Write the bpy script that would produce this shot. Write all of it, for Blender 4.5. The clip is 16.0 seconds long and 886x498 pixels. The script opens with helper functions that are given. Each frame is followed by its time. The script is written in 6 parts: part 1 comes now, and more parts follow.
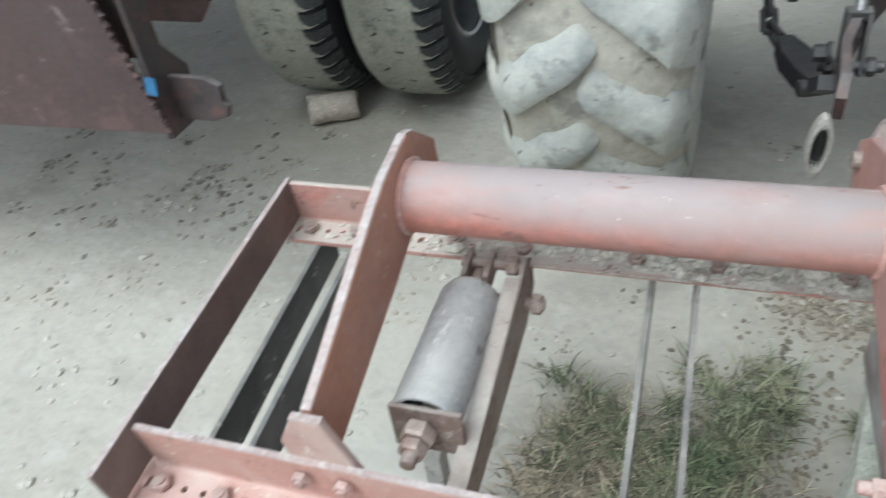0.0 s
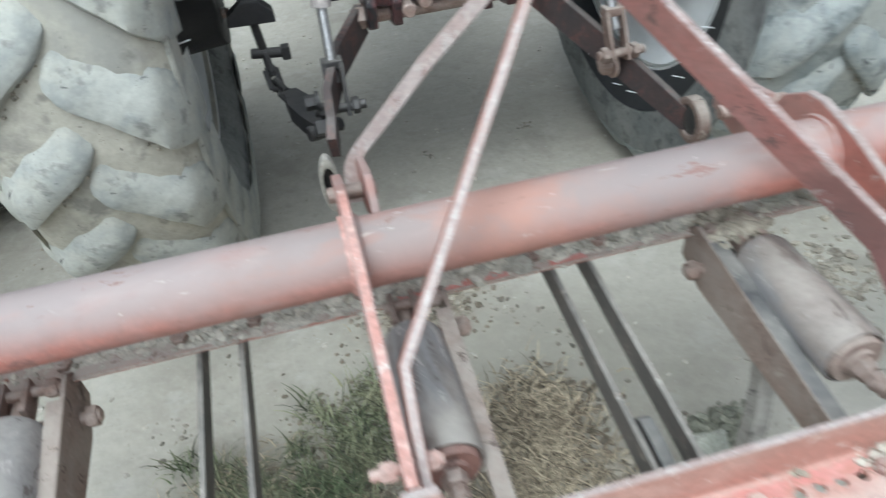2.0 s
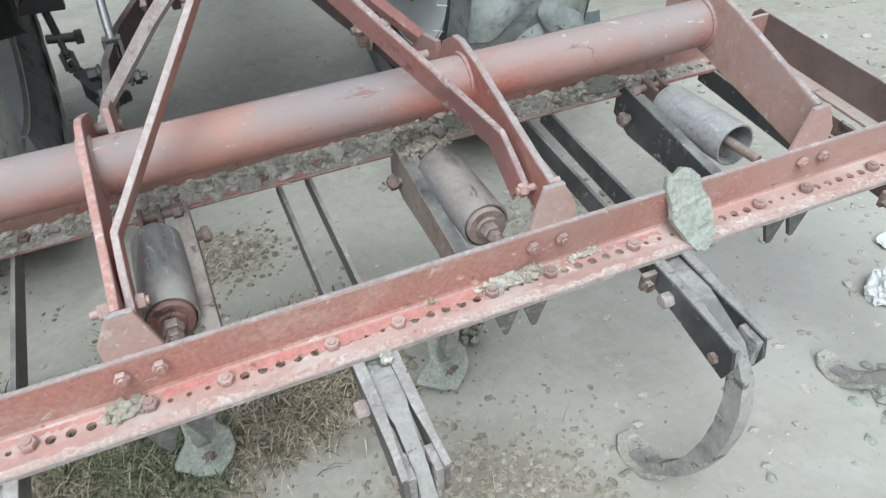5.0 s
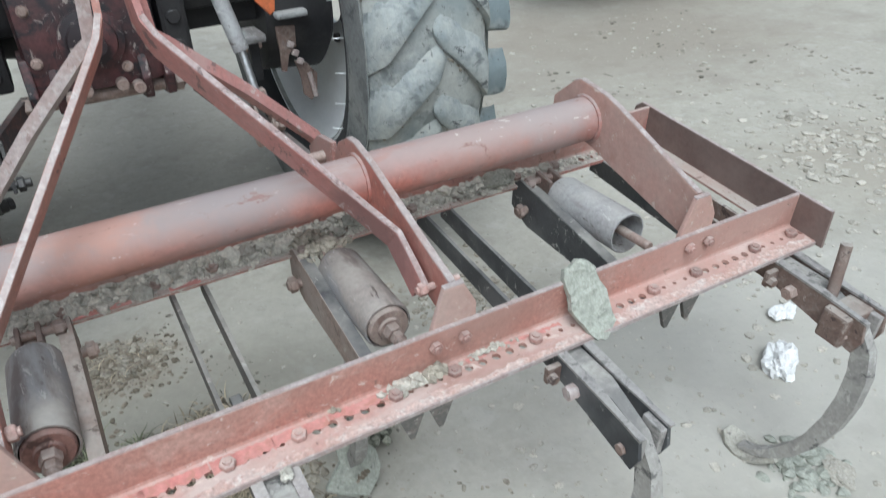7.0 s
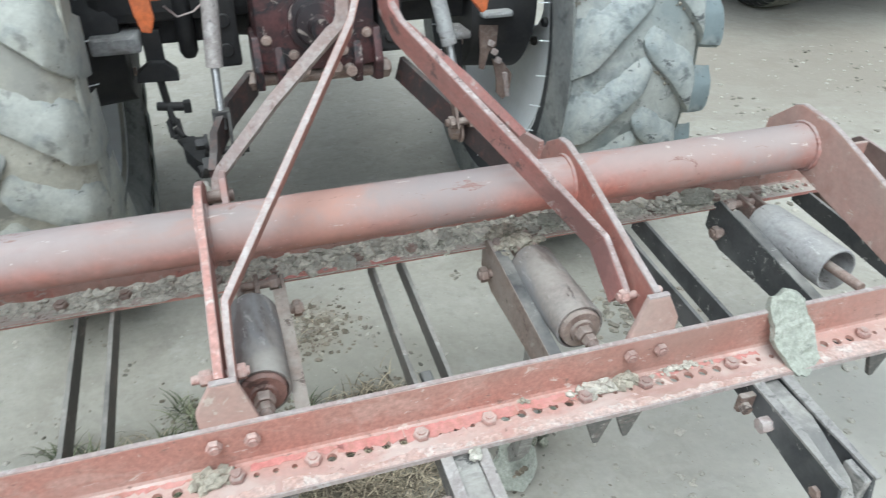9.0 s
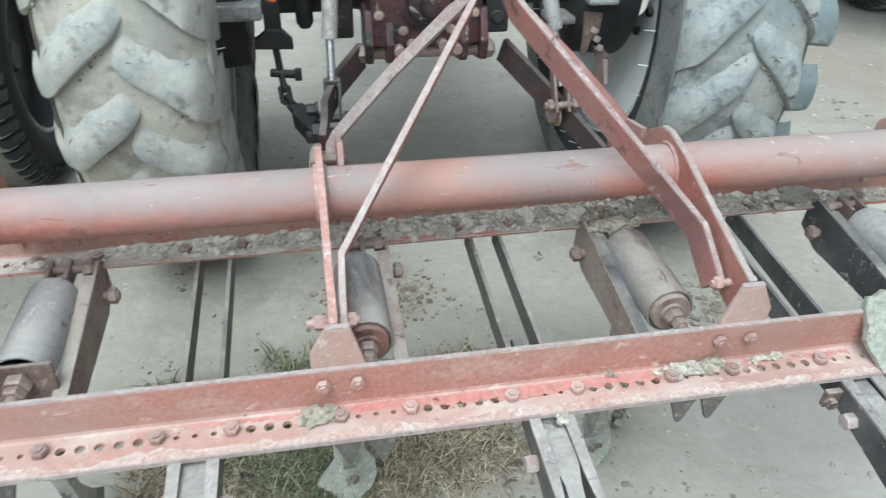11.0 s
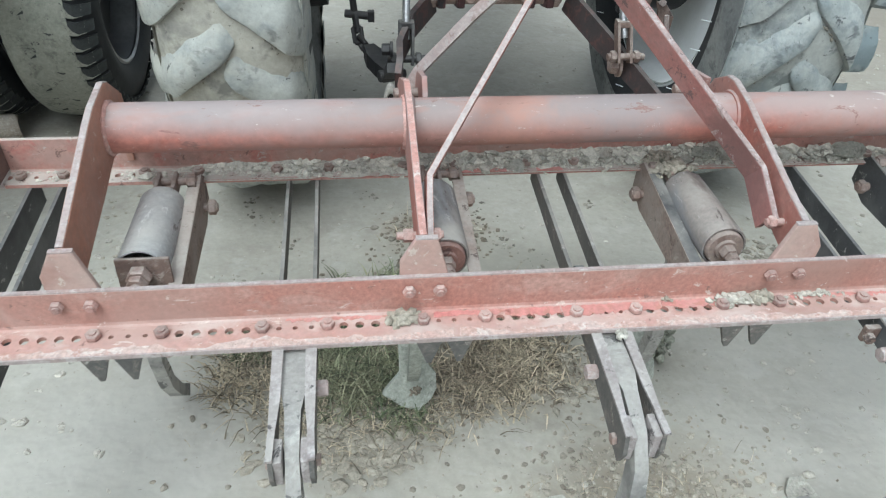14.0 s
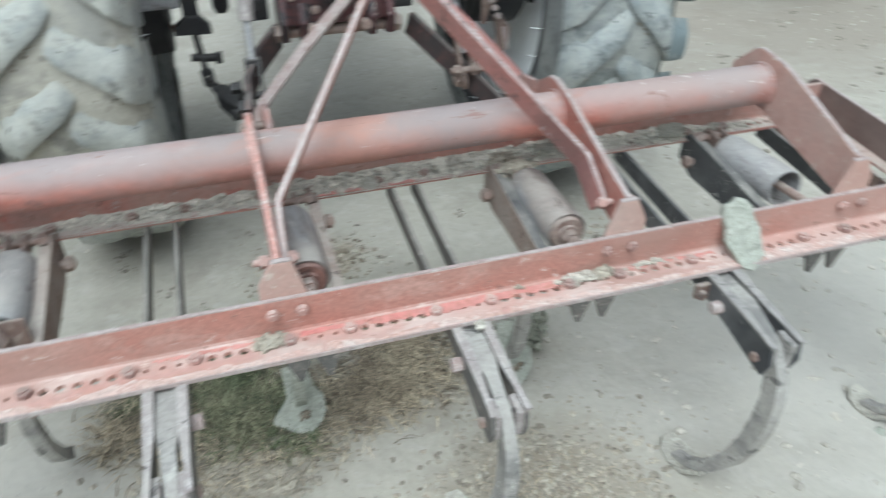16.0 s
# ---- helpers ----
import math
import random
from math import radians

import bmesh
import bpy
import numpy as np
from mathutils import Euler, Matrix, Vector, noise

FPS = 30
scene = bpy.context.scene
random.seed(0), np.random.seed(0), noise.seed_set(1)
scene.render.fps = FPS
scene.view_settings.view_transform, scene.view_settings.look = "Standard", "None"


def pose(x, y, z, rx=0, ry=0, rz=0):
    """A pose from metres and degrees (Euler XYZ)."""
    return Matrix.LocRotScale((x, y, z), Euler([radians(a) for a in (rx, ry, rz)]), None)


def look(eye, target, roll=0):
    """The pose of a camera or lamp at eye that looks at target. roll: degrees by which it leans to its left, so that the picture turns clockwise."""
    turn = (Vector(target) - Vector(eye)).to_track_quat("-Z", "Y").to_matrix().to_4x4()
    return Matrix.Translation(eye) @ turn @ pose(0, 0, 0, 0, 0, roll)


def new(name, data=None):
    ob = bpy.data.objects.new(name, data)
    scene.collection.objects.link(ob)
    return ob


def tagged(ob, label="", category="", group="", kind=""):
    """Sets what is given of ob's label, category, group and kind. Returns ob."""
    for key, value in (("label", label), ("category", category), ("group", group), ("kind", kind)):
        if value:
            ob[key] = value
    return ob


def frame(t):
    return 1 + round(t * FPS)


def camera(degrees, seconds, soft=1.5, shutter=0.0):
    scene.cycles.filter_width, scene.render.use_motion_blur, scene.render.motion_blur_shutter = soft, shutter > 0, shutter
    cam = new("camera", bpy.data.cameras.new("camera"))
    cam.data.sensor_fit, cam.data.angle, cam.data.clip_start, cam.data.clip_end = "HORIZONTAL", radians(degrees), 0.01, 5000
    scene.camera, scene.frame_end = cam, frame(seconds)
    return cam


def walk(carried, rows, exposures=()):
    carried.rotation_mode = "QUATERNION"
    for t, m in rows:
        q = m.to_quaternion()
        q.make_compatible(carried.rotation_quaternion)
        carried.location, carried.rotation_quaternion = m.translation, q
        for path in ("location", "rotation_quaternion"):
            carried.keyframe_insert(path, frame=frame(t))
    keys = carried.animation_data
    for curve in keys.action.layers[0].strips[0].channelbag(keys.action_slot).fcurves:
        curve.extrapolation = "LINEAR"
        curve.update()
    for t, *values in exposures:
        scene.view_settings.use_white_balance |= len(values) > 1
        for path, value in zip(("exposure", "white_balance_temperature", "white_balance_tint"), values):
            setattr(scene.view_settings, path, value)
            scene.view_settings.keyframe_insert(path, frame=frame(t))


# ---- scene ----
EXPOSURES = ((0.0, 0.42, 5700, 2), (0.5, 0.48, 5700, 2), (1.0, 0.45, 5700, 2), (1.5, 0.32, 5700, 2), (2.5, 0.38, 5700, 2), (3.0, 0.18, 5700, 0), (4.0, 0.20, 5700, 2), (6.5, 0.07, 5700, 3), (7.0, 0.05, 5700, 4), (8.5, 0.31, 5700, 2), (11.0, 0.32, 5680, 0), (12.5, 0.29, 5680, 0), (13.0, 0.20, 5680, 1), (13.5, 0.32, 5680, 1), (14.0, 0.20, 5680, 1), (15.0, 0.18, 5680, 1), (15.5, 0.34, 5680, 1), (16.0, 0.20, 5680, 1))
cam = camera(61.38, 16.0, soft=1.15, shutter=0.8)
# seconds, place in metres, turn in degrees
PATH = [
    (0, -0.2160, -0.3956, 1.3072, 51.608, 6.871, 17.419),
    (0.5, -0.1972, -0.3683, 1.3097, 52.496, 6.252, 12.597),
    (1, -0.1639, -0.3623, 1.3220, 53.062, 7.124, 5.551),
    (1.5, -0.1074, -0.3510, 1.3184, 51.216, 3.980, -5.017),
    (2, -0.0201, -0.4212, 1.3408, 52.166, 5.367, -14.023),
    (2.5, 0.0598, -0.6123, 1.3319, 52.416, 5.504, -14.356),
    (3, 0.1010, -0.7797, 1.3015, 47.821, 4.416, -12.827),
    (3.5, 0.1384, -0.8555, 1.2831, 48.946, 3.603, -16.113),
    (4, 0.1527, -0.8689, 1.3295, 50.384, 3.364, -19.461),
    (6.5, 0.1827, -0.8516, 1.3667, 56.543, 2.655, -27.633),
    (7, 0.1998, -0.8504, 1.3725, 58.619, 2.302, -29.655),
    (7.5, 0.1855, -0.8473, 1.3802, 60.510, 2.755, -27.883),
    (8, 0.1489, -0.8302, 1.3708, 59.675, 2.706, -24.453),
    (8.5, 0.1051, -0.8211, 1.3692, 59.615, 1.653, -20.218),
    (11, -0.0034, -0.8791, 1.3818, 58.378, -0.538, -10.217),
    (11.5, -0.0252, -0.8950, 1.3767, 57.780, -1.154, -7.429),
    (12, -0.0450, -0.9161, 1.3789, 56.710, -1.524, -4.834),
    (12.5, -0.0442, -0.9455, 1.3842, 56.581, -0.864, -3.365),
    (13, -0.0527, -0.9388, 1.3804, 55.454, -1.485, -2.897),
    (13.5, -0.0861, -0.9628, 1.3896, 55.170, -1.671, -4.746),
    (14, -0.1117, -1.0063, 1.3935, 55.188, -1.910, -6.666),
    (14.5, -0.1253, -1.0366, 1.3906, 55.360, -1.631, -6.422),
    (15, -0.1193, -1.0707, 1.3980, 56.672, -1.485, -6.466),
    (15.5, -0.0836, -1.0893, 1.4041, 56.991, -0.598, -9.829),
    (16, -0.0335, -1.0955, 1.4101, 57.254, 0.900, -17.209),
]
walk(cam, [(t, pose(*row)) for t, *row in PATH], EXPOSURES)

# ---- world and light ----
world = bpy.data.worlds.new("sky")
scene.world = world
world.use_nodes = True
wn, wl = world.node_tree.nodes, world.node_tree.links
sky = wn.new("ShaderNodeTexSky")
sky.sky_type = "NISHITA"
sky.sun_disc = False
SUN_UP, SUN_TURN = 58.0, 205.0
sky.sun_elevation, sky.sun_rotation = radians(SUN_UP), radians(SUN_TURN)
sky.dust_density = 5.0
sky.air_density = 0.7
sky.ozone_density = 0.6
soft = wn.new("ShaderNodeHueSaturation")       # thin cloud takes the blue out of the sky
soft.inputs["Saturation"].default_value = 0.22
wl.new(sky.outputs[0], soft.inputs["Color"])
wl.new(soft.outputs["Color"], wn["Background"].inputs[0])
wn["Background"].inputs[1].default_value = 0.15
sun = new("sun", bpy.data.lights.new("sun", "SUN"))
sun.data.energy, sun.data.angle, sun.data.color = 1.5, radians(50), (1.0, 0.98, 0.95)
away = Vector((math.sin(radians(SUN_TURN)) * math.cos(radians(SUN_UP)), math.cos(radians(SUN_TURN)) * math.cos(radians(SUN_UP)), math.sin(radians(SUN_UP))))
sun.matrix_world = look(away * 20, (0, 0, 0))


# ---- materials ----
def material(name, colours, rough=0.8, metal=0.0, scale=12.0, fine=90.0, bump=0.3, dust=None, dust_amount=0.0, spots=None, spot_scale=6.0, spot_cut=0.6, by_object=0.0, by_island=0.0, up_dust=False, gloss=0.5, speck=0.35, scuffs=(), patches=(), stretch=None, relief=None, areas=()):
    """A worn surface: two colours mixed by broad noise, fine grain, spots of another colour, dust, and fine relief."""
    m = bpy.data.materials.new(name)
    m.use_nodes = True
    n, l = m.node_tree.nodes, m.node_tree.links
    bsdf = n["Principled BSDF"]
    co = n.new("ShaderNodeTexCoord").outputs["Object"]
    if stretch:      # chips and stains drawn out along the piece
        long_map = n.new("ShaderNodeMapping")
        long_map.inputs["Scale"].default_value = stretch
        l.new(co, long_map.inputs["Vector"])
        long_co = long_map.outputs["Vector"]

    def noise_tex(s, detail=4.0, roughness=0.6, distort=0.0):
        t = n.new("ShaderNodeTexNoise")
        t.inputs["Scale"].default_value, t.inputs["Detail"].default_value = s, detail
        t.inputs["Roughness"].default_value, t.inputs["Distortion"].default_value = roughness, distort
        l.new(long_co if stretch and distort else co, t.inputs["Vector"])
        return t.outputs["Fac"]

    def ramp(value, a, b):
        r = n.new("ShaderNodeMapRange")
        r.inputs["From Min"].default_value, r.inputs["From Max"].default_value = a, b
        l.new(value, r.inputs["Value"])
        return r.outputs["Result"]

    def mix(f, a, b, blend="MIX"):
        x = n.new("ShaderNodeMix")
        x.data_type, x.blend_type = "RGBA", blend
        if isinstance(f, float):
            x.inputs[0].default_value = f
        else:
            l.new(f, x.inputs[0])
        for sock, v in ((x.inputs[6], a), (x.inputs[7], b)):
            if isinstance(v, tuple):
                sock.default_value = (*v, 1)
            else:
                l.new(v, sock)
        return x.outputs[2]

    def times(a, b):
        x = n.new("ShaderNodeMath")
        x.operation = "MULTIPLY"
        for sock, v in zip(x.inputs, (a, b)):
            if isinstance(v, float):
                sock.default_value = v
            else:
                l.new(v, sock)
        return x.outputs[0]

    broad, grain = noise_tex(scale), noise_tex(fine, 3.0, 0.7)
    col = mix(ramp(broad, 0.35, 0.65), colours[0], colours[1])
    if len(colours) > 2:
        col = mix(ramp(noise_tex(scale * 2.7, 5.0, 0.7, 0.6), 0.52, 0.62), col, colours[2])
    col = mix(speck, col, mix(ramp(grain, 0.3, 0.7), (0.25, 0.25, 0.25), (1.0, 1.0, 1.0)), "OVERLAY")
    if spots:
        col = mix(ramp(noise_tex(spot_scale, 6.0, 0.75, 0.4), spot_cut, spot_cut + 0.05), col, spots)
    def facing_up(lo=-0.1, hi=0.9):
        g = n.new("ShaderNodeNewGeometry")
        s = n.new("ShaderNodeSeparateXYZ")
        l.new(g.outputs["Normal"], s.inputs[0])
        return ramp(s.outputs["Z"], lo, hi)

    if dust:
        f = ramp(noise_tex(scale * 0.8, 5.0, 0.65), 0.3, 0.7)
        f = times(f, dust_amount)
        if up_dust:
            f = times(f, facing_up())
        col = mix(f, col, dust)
    for c, s, lo, hi, amount, upward in patches:      # soft-edged stains
        f = times(ramp(noise_tex(s, 5.0, 0.6, 0.2), lo, hi), amount)
        col = mix(times(f, facing_up()) if upward else f, col, c)
    for ax, ay, rx, ry, c, amount in areas:           # ragged-edged areas of another tone; some put shade into the colour
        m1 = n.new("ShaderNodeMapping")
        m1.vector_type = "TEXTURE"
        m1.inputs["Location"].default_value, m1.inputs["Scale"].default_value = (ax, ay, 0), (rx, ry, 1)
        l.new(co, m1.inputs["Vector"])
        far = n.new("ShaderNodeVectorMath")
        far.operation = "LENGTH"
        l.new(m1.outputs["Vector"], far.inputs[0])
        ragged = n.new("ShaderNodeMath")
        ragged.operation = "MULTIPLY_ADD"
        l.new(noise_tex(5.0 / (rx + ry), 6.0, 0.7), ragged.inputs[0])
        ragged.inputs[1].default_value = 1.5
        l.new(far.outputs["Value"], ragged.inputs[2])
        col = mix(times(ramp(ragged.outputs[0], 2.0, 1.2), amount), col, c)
    for c, s, cut in scuffs:                          # hard-edged chips
        col = mix(times(ramp(noise_tex(s, 6.0, 0.75, 0.6), cut - 0.055, cut - 0.02), 0.85), col, c)
    for amount, node, out in ((by_object, "ShaderNodeObjectInfo", "Random"), (by_island, "ShaderNodeNewGeometry", "Random Per Island")):
        if amount:
            r = ramp(n.new(node).outputs[out], 0.0, 1.0)
            h = n.new("ShaderNodeHueSaturation")
            mr = n.new("ShaderNodeMapRange")
            mr.inputs["To Min"].default_value, mr.inputs["To Max"].default_value = 1 - amount, 1 + amount
            l.new(r, mr.inputs["Value"])
            l.new(mr.outputs["Result"], h.inputs["Value"])
            l.new(col, h.inputs["Color"])
            col = h.outputs["Color"]
    l.new(col, bsdf.inputs["Base Color"])
    rr = n.new("ShaderNodeMapRange")
    rr.inputs["To Min"].default_value, rr.inputs["To Max"].default_value = max(rough - 0.12, 0.05), min(rough + 0.12, 1.0)
    l.new(grain, rr.inputs["Value"])
    l.new(rr.outputs["Result"], bsdf.inputs["Roughness"])
    bsdf.inputs["Metallic"].default_value = metal
    bsdf.inputs["Specular IOR Level"].default_value = gloss
    if bump:
        b = n.new("ShaderNodeBump")
        b.inputs["Strength"].default_value, b.inputs["Distance"].default_value = bump, 0.004
        l.new(mix(0.5, broad, grain), b.inputs["Height"])
        if relief:       # uneven crust on top of the fine grain
            b2 = n.new("ShaderNodeBump")
            b2.inputs["Strength"].default_value, b2.inputs["Distance"].default_value = 0.7, relief[1]
            l.new(noise_tex(relief[0], 3.5, 0.55), b2.inputs["Height"])
            l.new(b2.outputs[0], b.inputs["Normal"])
        l.new(b.outputs[0], bsdf.inputs["Normal"])
    return m


DUST = (0.50, 0.48, 0.43)
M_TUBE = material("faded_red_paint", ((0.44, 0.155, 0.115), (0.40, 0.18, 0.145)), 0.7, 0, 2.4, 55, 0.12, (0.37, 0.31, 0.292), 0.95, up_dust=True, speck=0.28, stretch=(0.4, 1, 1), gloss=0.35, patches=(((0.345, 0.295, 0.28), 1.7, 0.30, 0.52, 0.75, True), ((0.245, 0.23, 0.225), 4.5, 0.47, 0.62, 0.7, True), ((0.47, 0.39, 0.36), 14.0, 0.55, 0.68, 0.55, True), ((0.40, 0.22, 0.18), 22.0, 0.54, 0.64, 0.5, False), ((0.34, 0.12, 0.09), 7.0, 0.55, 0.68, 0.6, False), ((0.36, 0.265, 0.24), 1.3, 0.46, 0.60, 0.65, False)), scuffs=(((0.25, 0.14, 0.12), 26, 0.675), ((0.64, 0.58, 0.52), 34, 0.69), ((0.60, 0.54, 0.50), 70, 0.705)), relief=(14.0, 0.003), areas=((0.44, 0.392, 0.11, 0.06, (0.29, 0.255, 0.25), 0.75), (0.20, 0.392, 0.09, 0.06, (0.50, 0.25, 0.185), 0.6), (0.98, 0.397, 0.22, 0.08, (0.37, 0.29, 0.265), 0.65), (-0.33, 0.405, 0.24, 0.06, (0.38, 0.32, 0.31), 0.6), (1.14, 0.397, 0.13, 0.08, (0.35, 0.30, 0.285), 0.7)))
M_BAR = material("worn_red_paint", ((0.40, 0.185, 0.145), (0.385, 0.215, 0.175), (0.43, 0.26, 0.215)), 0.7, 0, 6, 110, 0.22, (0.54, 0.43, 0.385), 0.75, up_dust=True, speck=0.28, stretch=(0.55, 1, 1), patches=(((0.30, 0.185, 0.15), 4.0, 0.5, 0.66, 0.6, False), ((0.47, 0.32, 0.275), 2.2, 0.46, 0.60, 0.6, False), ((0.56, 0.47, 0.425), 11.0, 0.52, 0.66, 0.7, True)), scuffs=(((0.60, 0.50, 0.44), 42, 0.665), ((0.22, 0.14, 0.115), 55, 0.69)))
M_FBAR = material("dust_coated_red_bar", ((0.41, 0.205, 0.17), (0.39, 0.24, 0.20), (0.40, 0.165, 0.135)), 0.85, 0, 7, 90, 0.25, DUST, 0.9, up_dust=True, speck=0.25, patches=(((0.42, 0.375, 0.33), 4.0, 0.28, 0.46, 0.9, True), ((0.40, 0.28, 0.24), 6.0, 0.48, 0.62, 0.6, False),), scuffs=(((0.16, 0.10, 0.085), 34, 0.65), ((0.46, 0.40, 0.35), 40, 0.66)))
M_GUSS = material("dusty_pink_gusset_paint", ((0.45, 0.26, 0.215), (0.43, 0.28, 0.24)), 0.75, 0, 5, 90, 0.15, DUST, 0.35, speck=0.15, patches=(((0.33, 0.175, 0.14), 12.0, 0.54, 0.67, 0.5, False),), scuffs=(((0.58, 0.50, 0.44), 40, 0.67),))
M_PLATE = material("orange_brown_primer", ((0.40, 0.165, 0.10), (0.36, 0.155, 0.10)), 0.65, 0, 7, 80, 0.2, DUST, 0.35, spots=(0.56, 0.44, 0.37), spot_scale=22, spot_cut=0.67, speck=0.25, patches=(((0.30, 0.13, 0.09), 6.0, 0.5, 0.65, 0.5, False),), scuffs=(((0.55, 0.42, 0.34), 38, 0.68),))
M_STRAP = material("chipped_red_strap_paint", ((0.43, 0.165, 0.145), (0.39, 0.175, 0.155)), 0.6, 0, 10, 90, 0.25, (0.50, 0.37, 0.34), 0.4, stretch=(1, 0.5, 0.5), speck=0.28, patches=(((0.20, 0.11, 0.105), 5.0, 0.50, 0.60, 0.6, False), ((0.52, 0.36, 0.33), 7.0, 0.54, 0.64, 0.6, False)), scuffs=(((0.17, 0.115, 0.11), 24, 0.64), ((0.54, 0.44, 0.41), 34, 0.66)))
M_DULL = material("dull_worn_strap_edge", ((0.33, 0.265, 0.25), (0.27, 0.19, 0.175), (0.40, 0.34, 0.325)), 0.65, 0.1, 12, 110, 0.25, stretch=(0.6, 0.6, 1), scuffs=(((0.13, 0.09, 0.085), 26, 0.62), ((0.55, 0.50, 0.47), 40, 0.67)))
M_EDGE = material("bare_worn_edge", ((0.40, 0.345, 0.325), (0.355, 0.275, 0.25), (0.45, 0.405, 0.385)), 0.6, 0.1, 14, 120, 0.2, speck=0.25, scuffs=(((0.26, 0.19, 0.17), 40, 0.68),))
M_RUBBED = material("rubbed_pale_paint", ((0.49, 0.39, 0.35), (0.44, 0.30, 0.255), (0.55, 0.48, 0.44)), 0.65, 0, 16, 120, 0.2, scuffs=(((0.42, 0.26, 0.22), 30, 0.64), ((0.30, 0.22, 0.19), 50, 0.69)))
M_FRESH = material("fresh_red_paint", ((0.50, 0.165, 0.15), (0.47, 0.205, 0.18)), 0.5, 0, 14, 90, 0.2, (0.50, 0.34, 0.30), 0.6, scuffs=(((0.44, 0.22, 0.175), 36, 0.60),))
M_RUST = material("brown_rusty_steel", ((0.14, 0.09, 0.073), (0.185, 0.128, 0.104), (0.22, 0.17, 0.145)), 0.8, 0.1, 11, 120, 0.4, DUST, 0.8, up_dust=True, scuffs=(((0.36, 0.31, 0.27), 34, 0.67), ((0.07, 0.05, 0.045), 22, 0.65)), relief=(40.0, 0.004))
M_SIDE = material("dark_brown_side_bar", ((0.16, 0.105, 0.09), (0.13, 0.09, 0.08)), 0.75, 0.1, 9, 100, 0.3, (0.30, 0.245, 0.215), 0.6, speck=0.25)
M_BLACK = material("black_painted_steel", ((0.028, 0.031, 0.036), (0.050, 0.053, 0.058)), 0.48, 0.0, 10, 110, 0.25, DUST, 0.6, up_dust=True, patches=(((0.16, 0.16, 0.16), 7.0, 0.48, 0.66, 0.6, False),), scuffs=(((0.46, 0.45, 0.42), 34, 0.675), ((0.40, 0.39, 0.36), 18, 0.71)))
M_ARM = material("grey_scuffed_steel", ((0.36, 0.325, 0.31), (0.29, 0.255, 0.245), (0.44, 0.41, 0.40)), 0.6, 0.2, 13, 110, 0.25, DUST, 0.6, up_dust=True, scuffs=(((0.07, 0.065, 0.065), 22, 0.64), ((0.50, 0.46, 0.43), 36, 0.67)))
M_CYL = material("dull_grey_cylinder_steel", ((0.33, 0.335, 0.335), (0.27, 0.265, 0.265)), 0.6, 0.1, 8, 90, 0.2, DUST, 0.8, up_dust=True, stretch=(1, 0.3, 1), patches=(((0.15, 0.125, 0.115), 12.0, 0.50, 0.62, 0.65, False), ((0.44, 0.45, 0.44), 9.0, 0.54, 0.66, 0.6, False)), scuffs=(((0.12, 0.10, 0.09), 30, 0.655), ((0.56, 0.55, 0.53), 36, 0.65)))
M_CYLR = material("rust_brown_cylinder", ((0.235, 0.20, 0.18), (0.185, 0.155, 0.14)), 0.65, 0.1, 8, 90, 0.25, DUST, 0.8, up_dust=True, stretch=(1, 0.3, 1), patches=(((0.25, 0.26, 0.27), 9.0, 0.46, 0.60, 0.75, False), ((0.10, 0.07, 0.06), 14.0, 0.52, 0.64, 0.7, False)), scuffs=(((0.09, 0.07, 0.06), 30, 0.655), ((0.46, 0.44, 0.42), 36, 0.65)))
M_CAP = material("red_rust_cap", ((0.19, 0.09, 0.073), (0.24, 0.13, 0.105)), 0.7, 0.1, 20, 120, 0.3, DUST, 0.3, up_dust=True, scuffs=(((0.10, 0.06, 0.05), 30, 0.6),))
M_BLACKLIP = material("scuffed_black_edge", ((0.24, 0.23, 0.225), (0.33, 0.31, 0.30), (0.10, 0.10, 0.10)), 0.5, 0.2, 16, 110, 0.2, DUST, 0.5)
M_NUT = material("rusty_bolt_steel", ((0.24, 0.16, 0.13), (0.32, 0.25, 0.22)), 0.65, 0.3, 40, 200, 0.3, DUST, 0.5, up_dust=True, by_object=0.2)
M_REDNUT = material("red_painted_bolt", ((0.36, 0.21, 0.18), (0.31, 0.20, 0.175)), 0.65, 0.1, 40, 200, 0.3, DUST, 0.6, up_dust=True, by_object=0.25)
M_SHANK = material("soil_polished_shank_steel", ((0.29, 0.275, 0.255), (0.25, 0.24, 0.225), (0.36, 0.35, 0.325)), 0.7, 0.05, 9, 100, 0.3, (0.46, 0.44, 0.395), 0.5, patches=(((0.12, 0.118, 0.116), 6.0, 0.52, 0.63, 0.65, False), ((0.47, 0.455, 0.41), 8.0, 0.54, 0.66, 0.6, False)), scuffs=(((0.085, 0.083, 0.08), 18, 0.64), ((0.50, 0.48, 0.44), 26, 0.66)))
M_CLAY = material("dried_grey_clay", ((0.43, 0.41, 0.35), (0.47, 0.45, 0.39), (0.36, 0.34, 0.29)), 0.95, 0, 18, 140, 0.8, by_island=0.3)
M_SPECK = material("dark_crumbled_soil", ((0.19, 0.175, 0.145), (0.25, 0.23, 0.19)), 0.95, 0, 25, 140, 0.6, by_island=0.4, gloss=0.2)
M_CLOD = material("grey_green_clay_clod", ((0.25, 0.245, 0.205), (0.29, 0.285, 0.24), (0.19, 0.18, 0.15)), 0.95, 0, 22, 140, 0.9, scuffs=(((0.14, 0.13, 0.11), 30, 0.65),), relief=(45.0, 0.012))
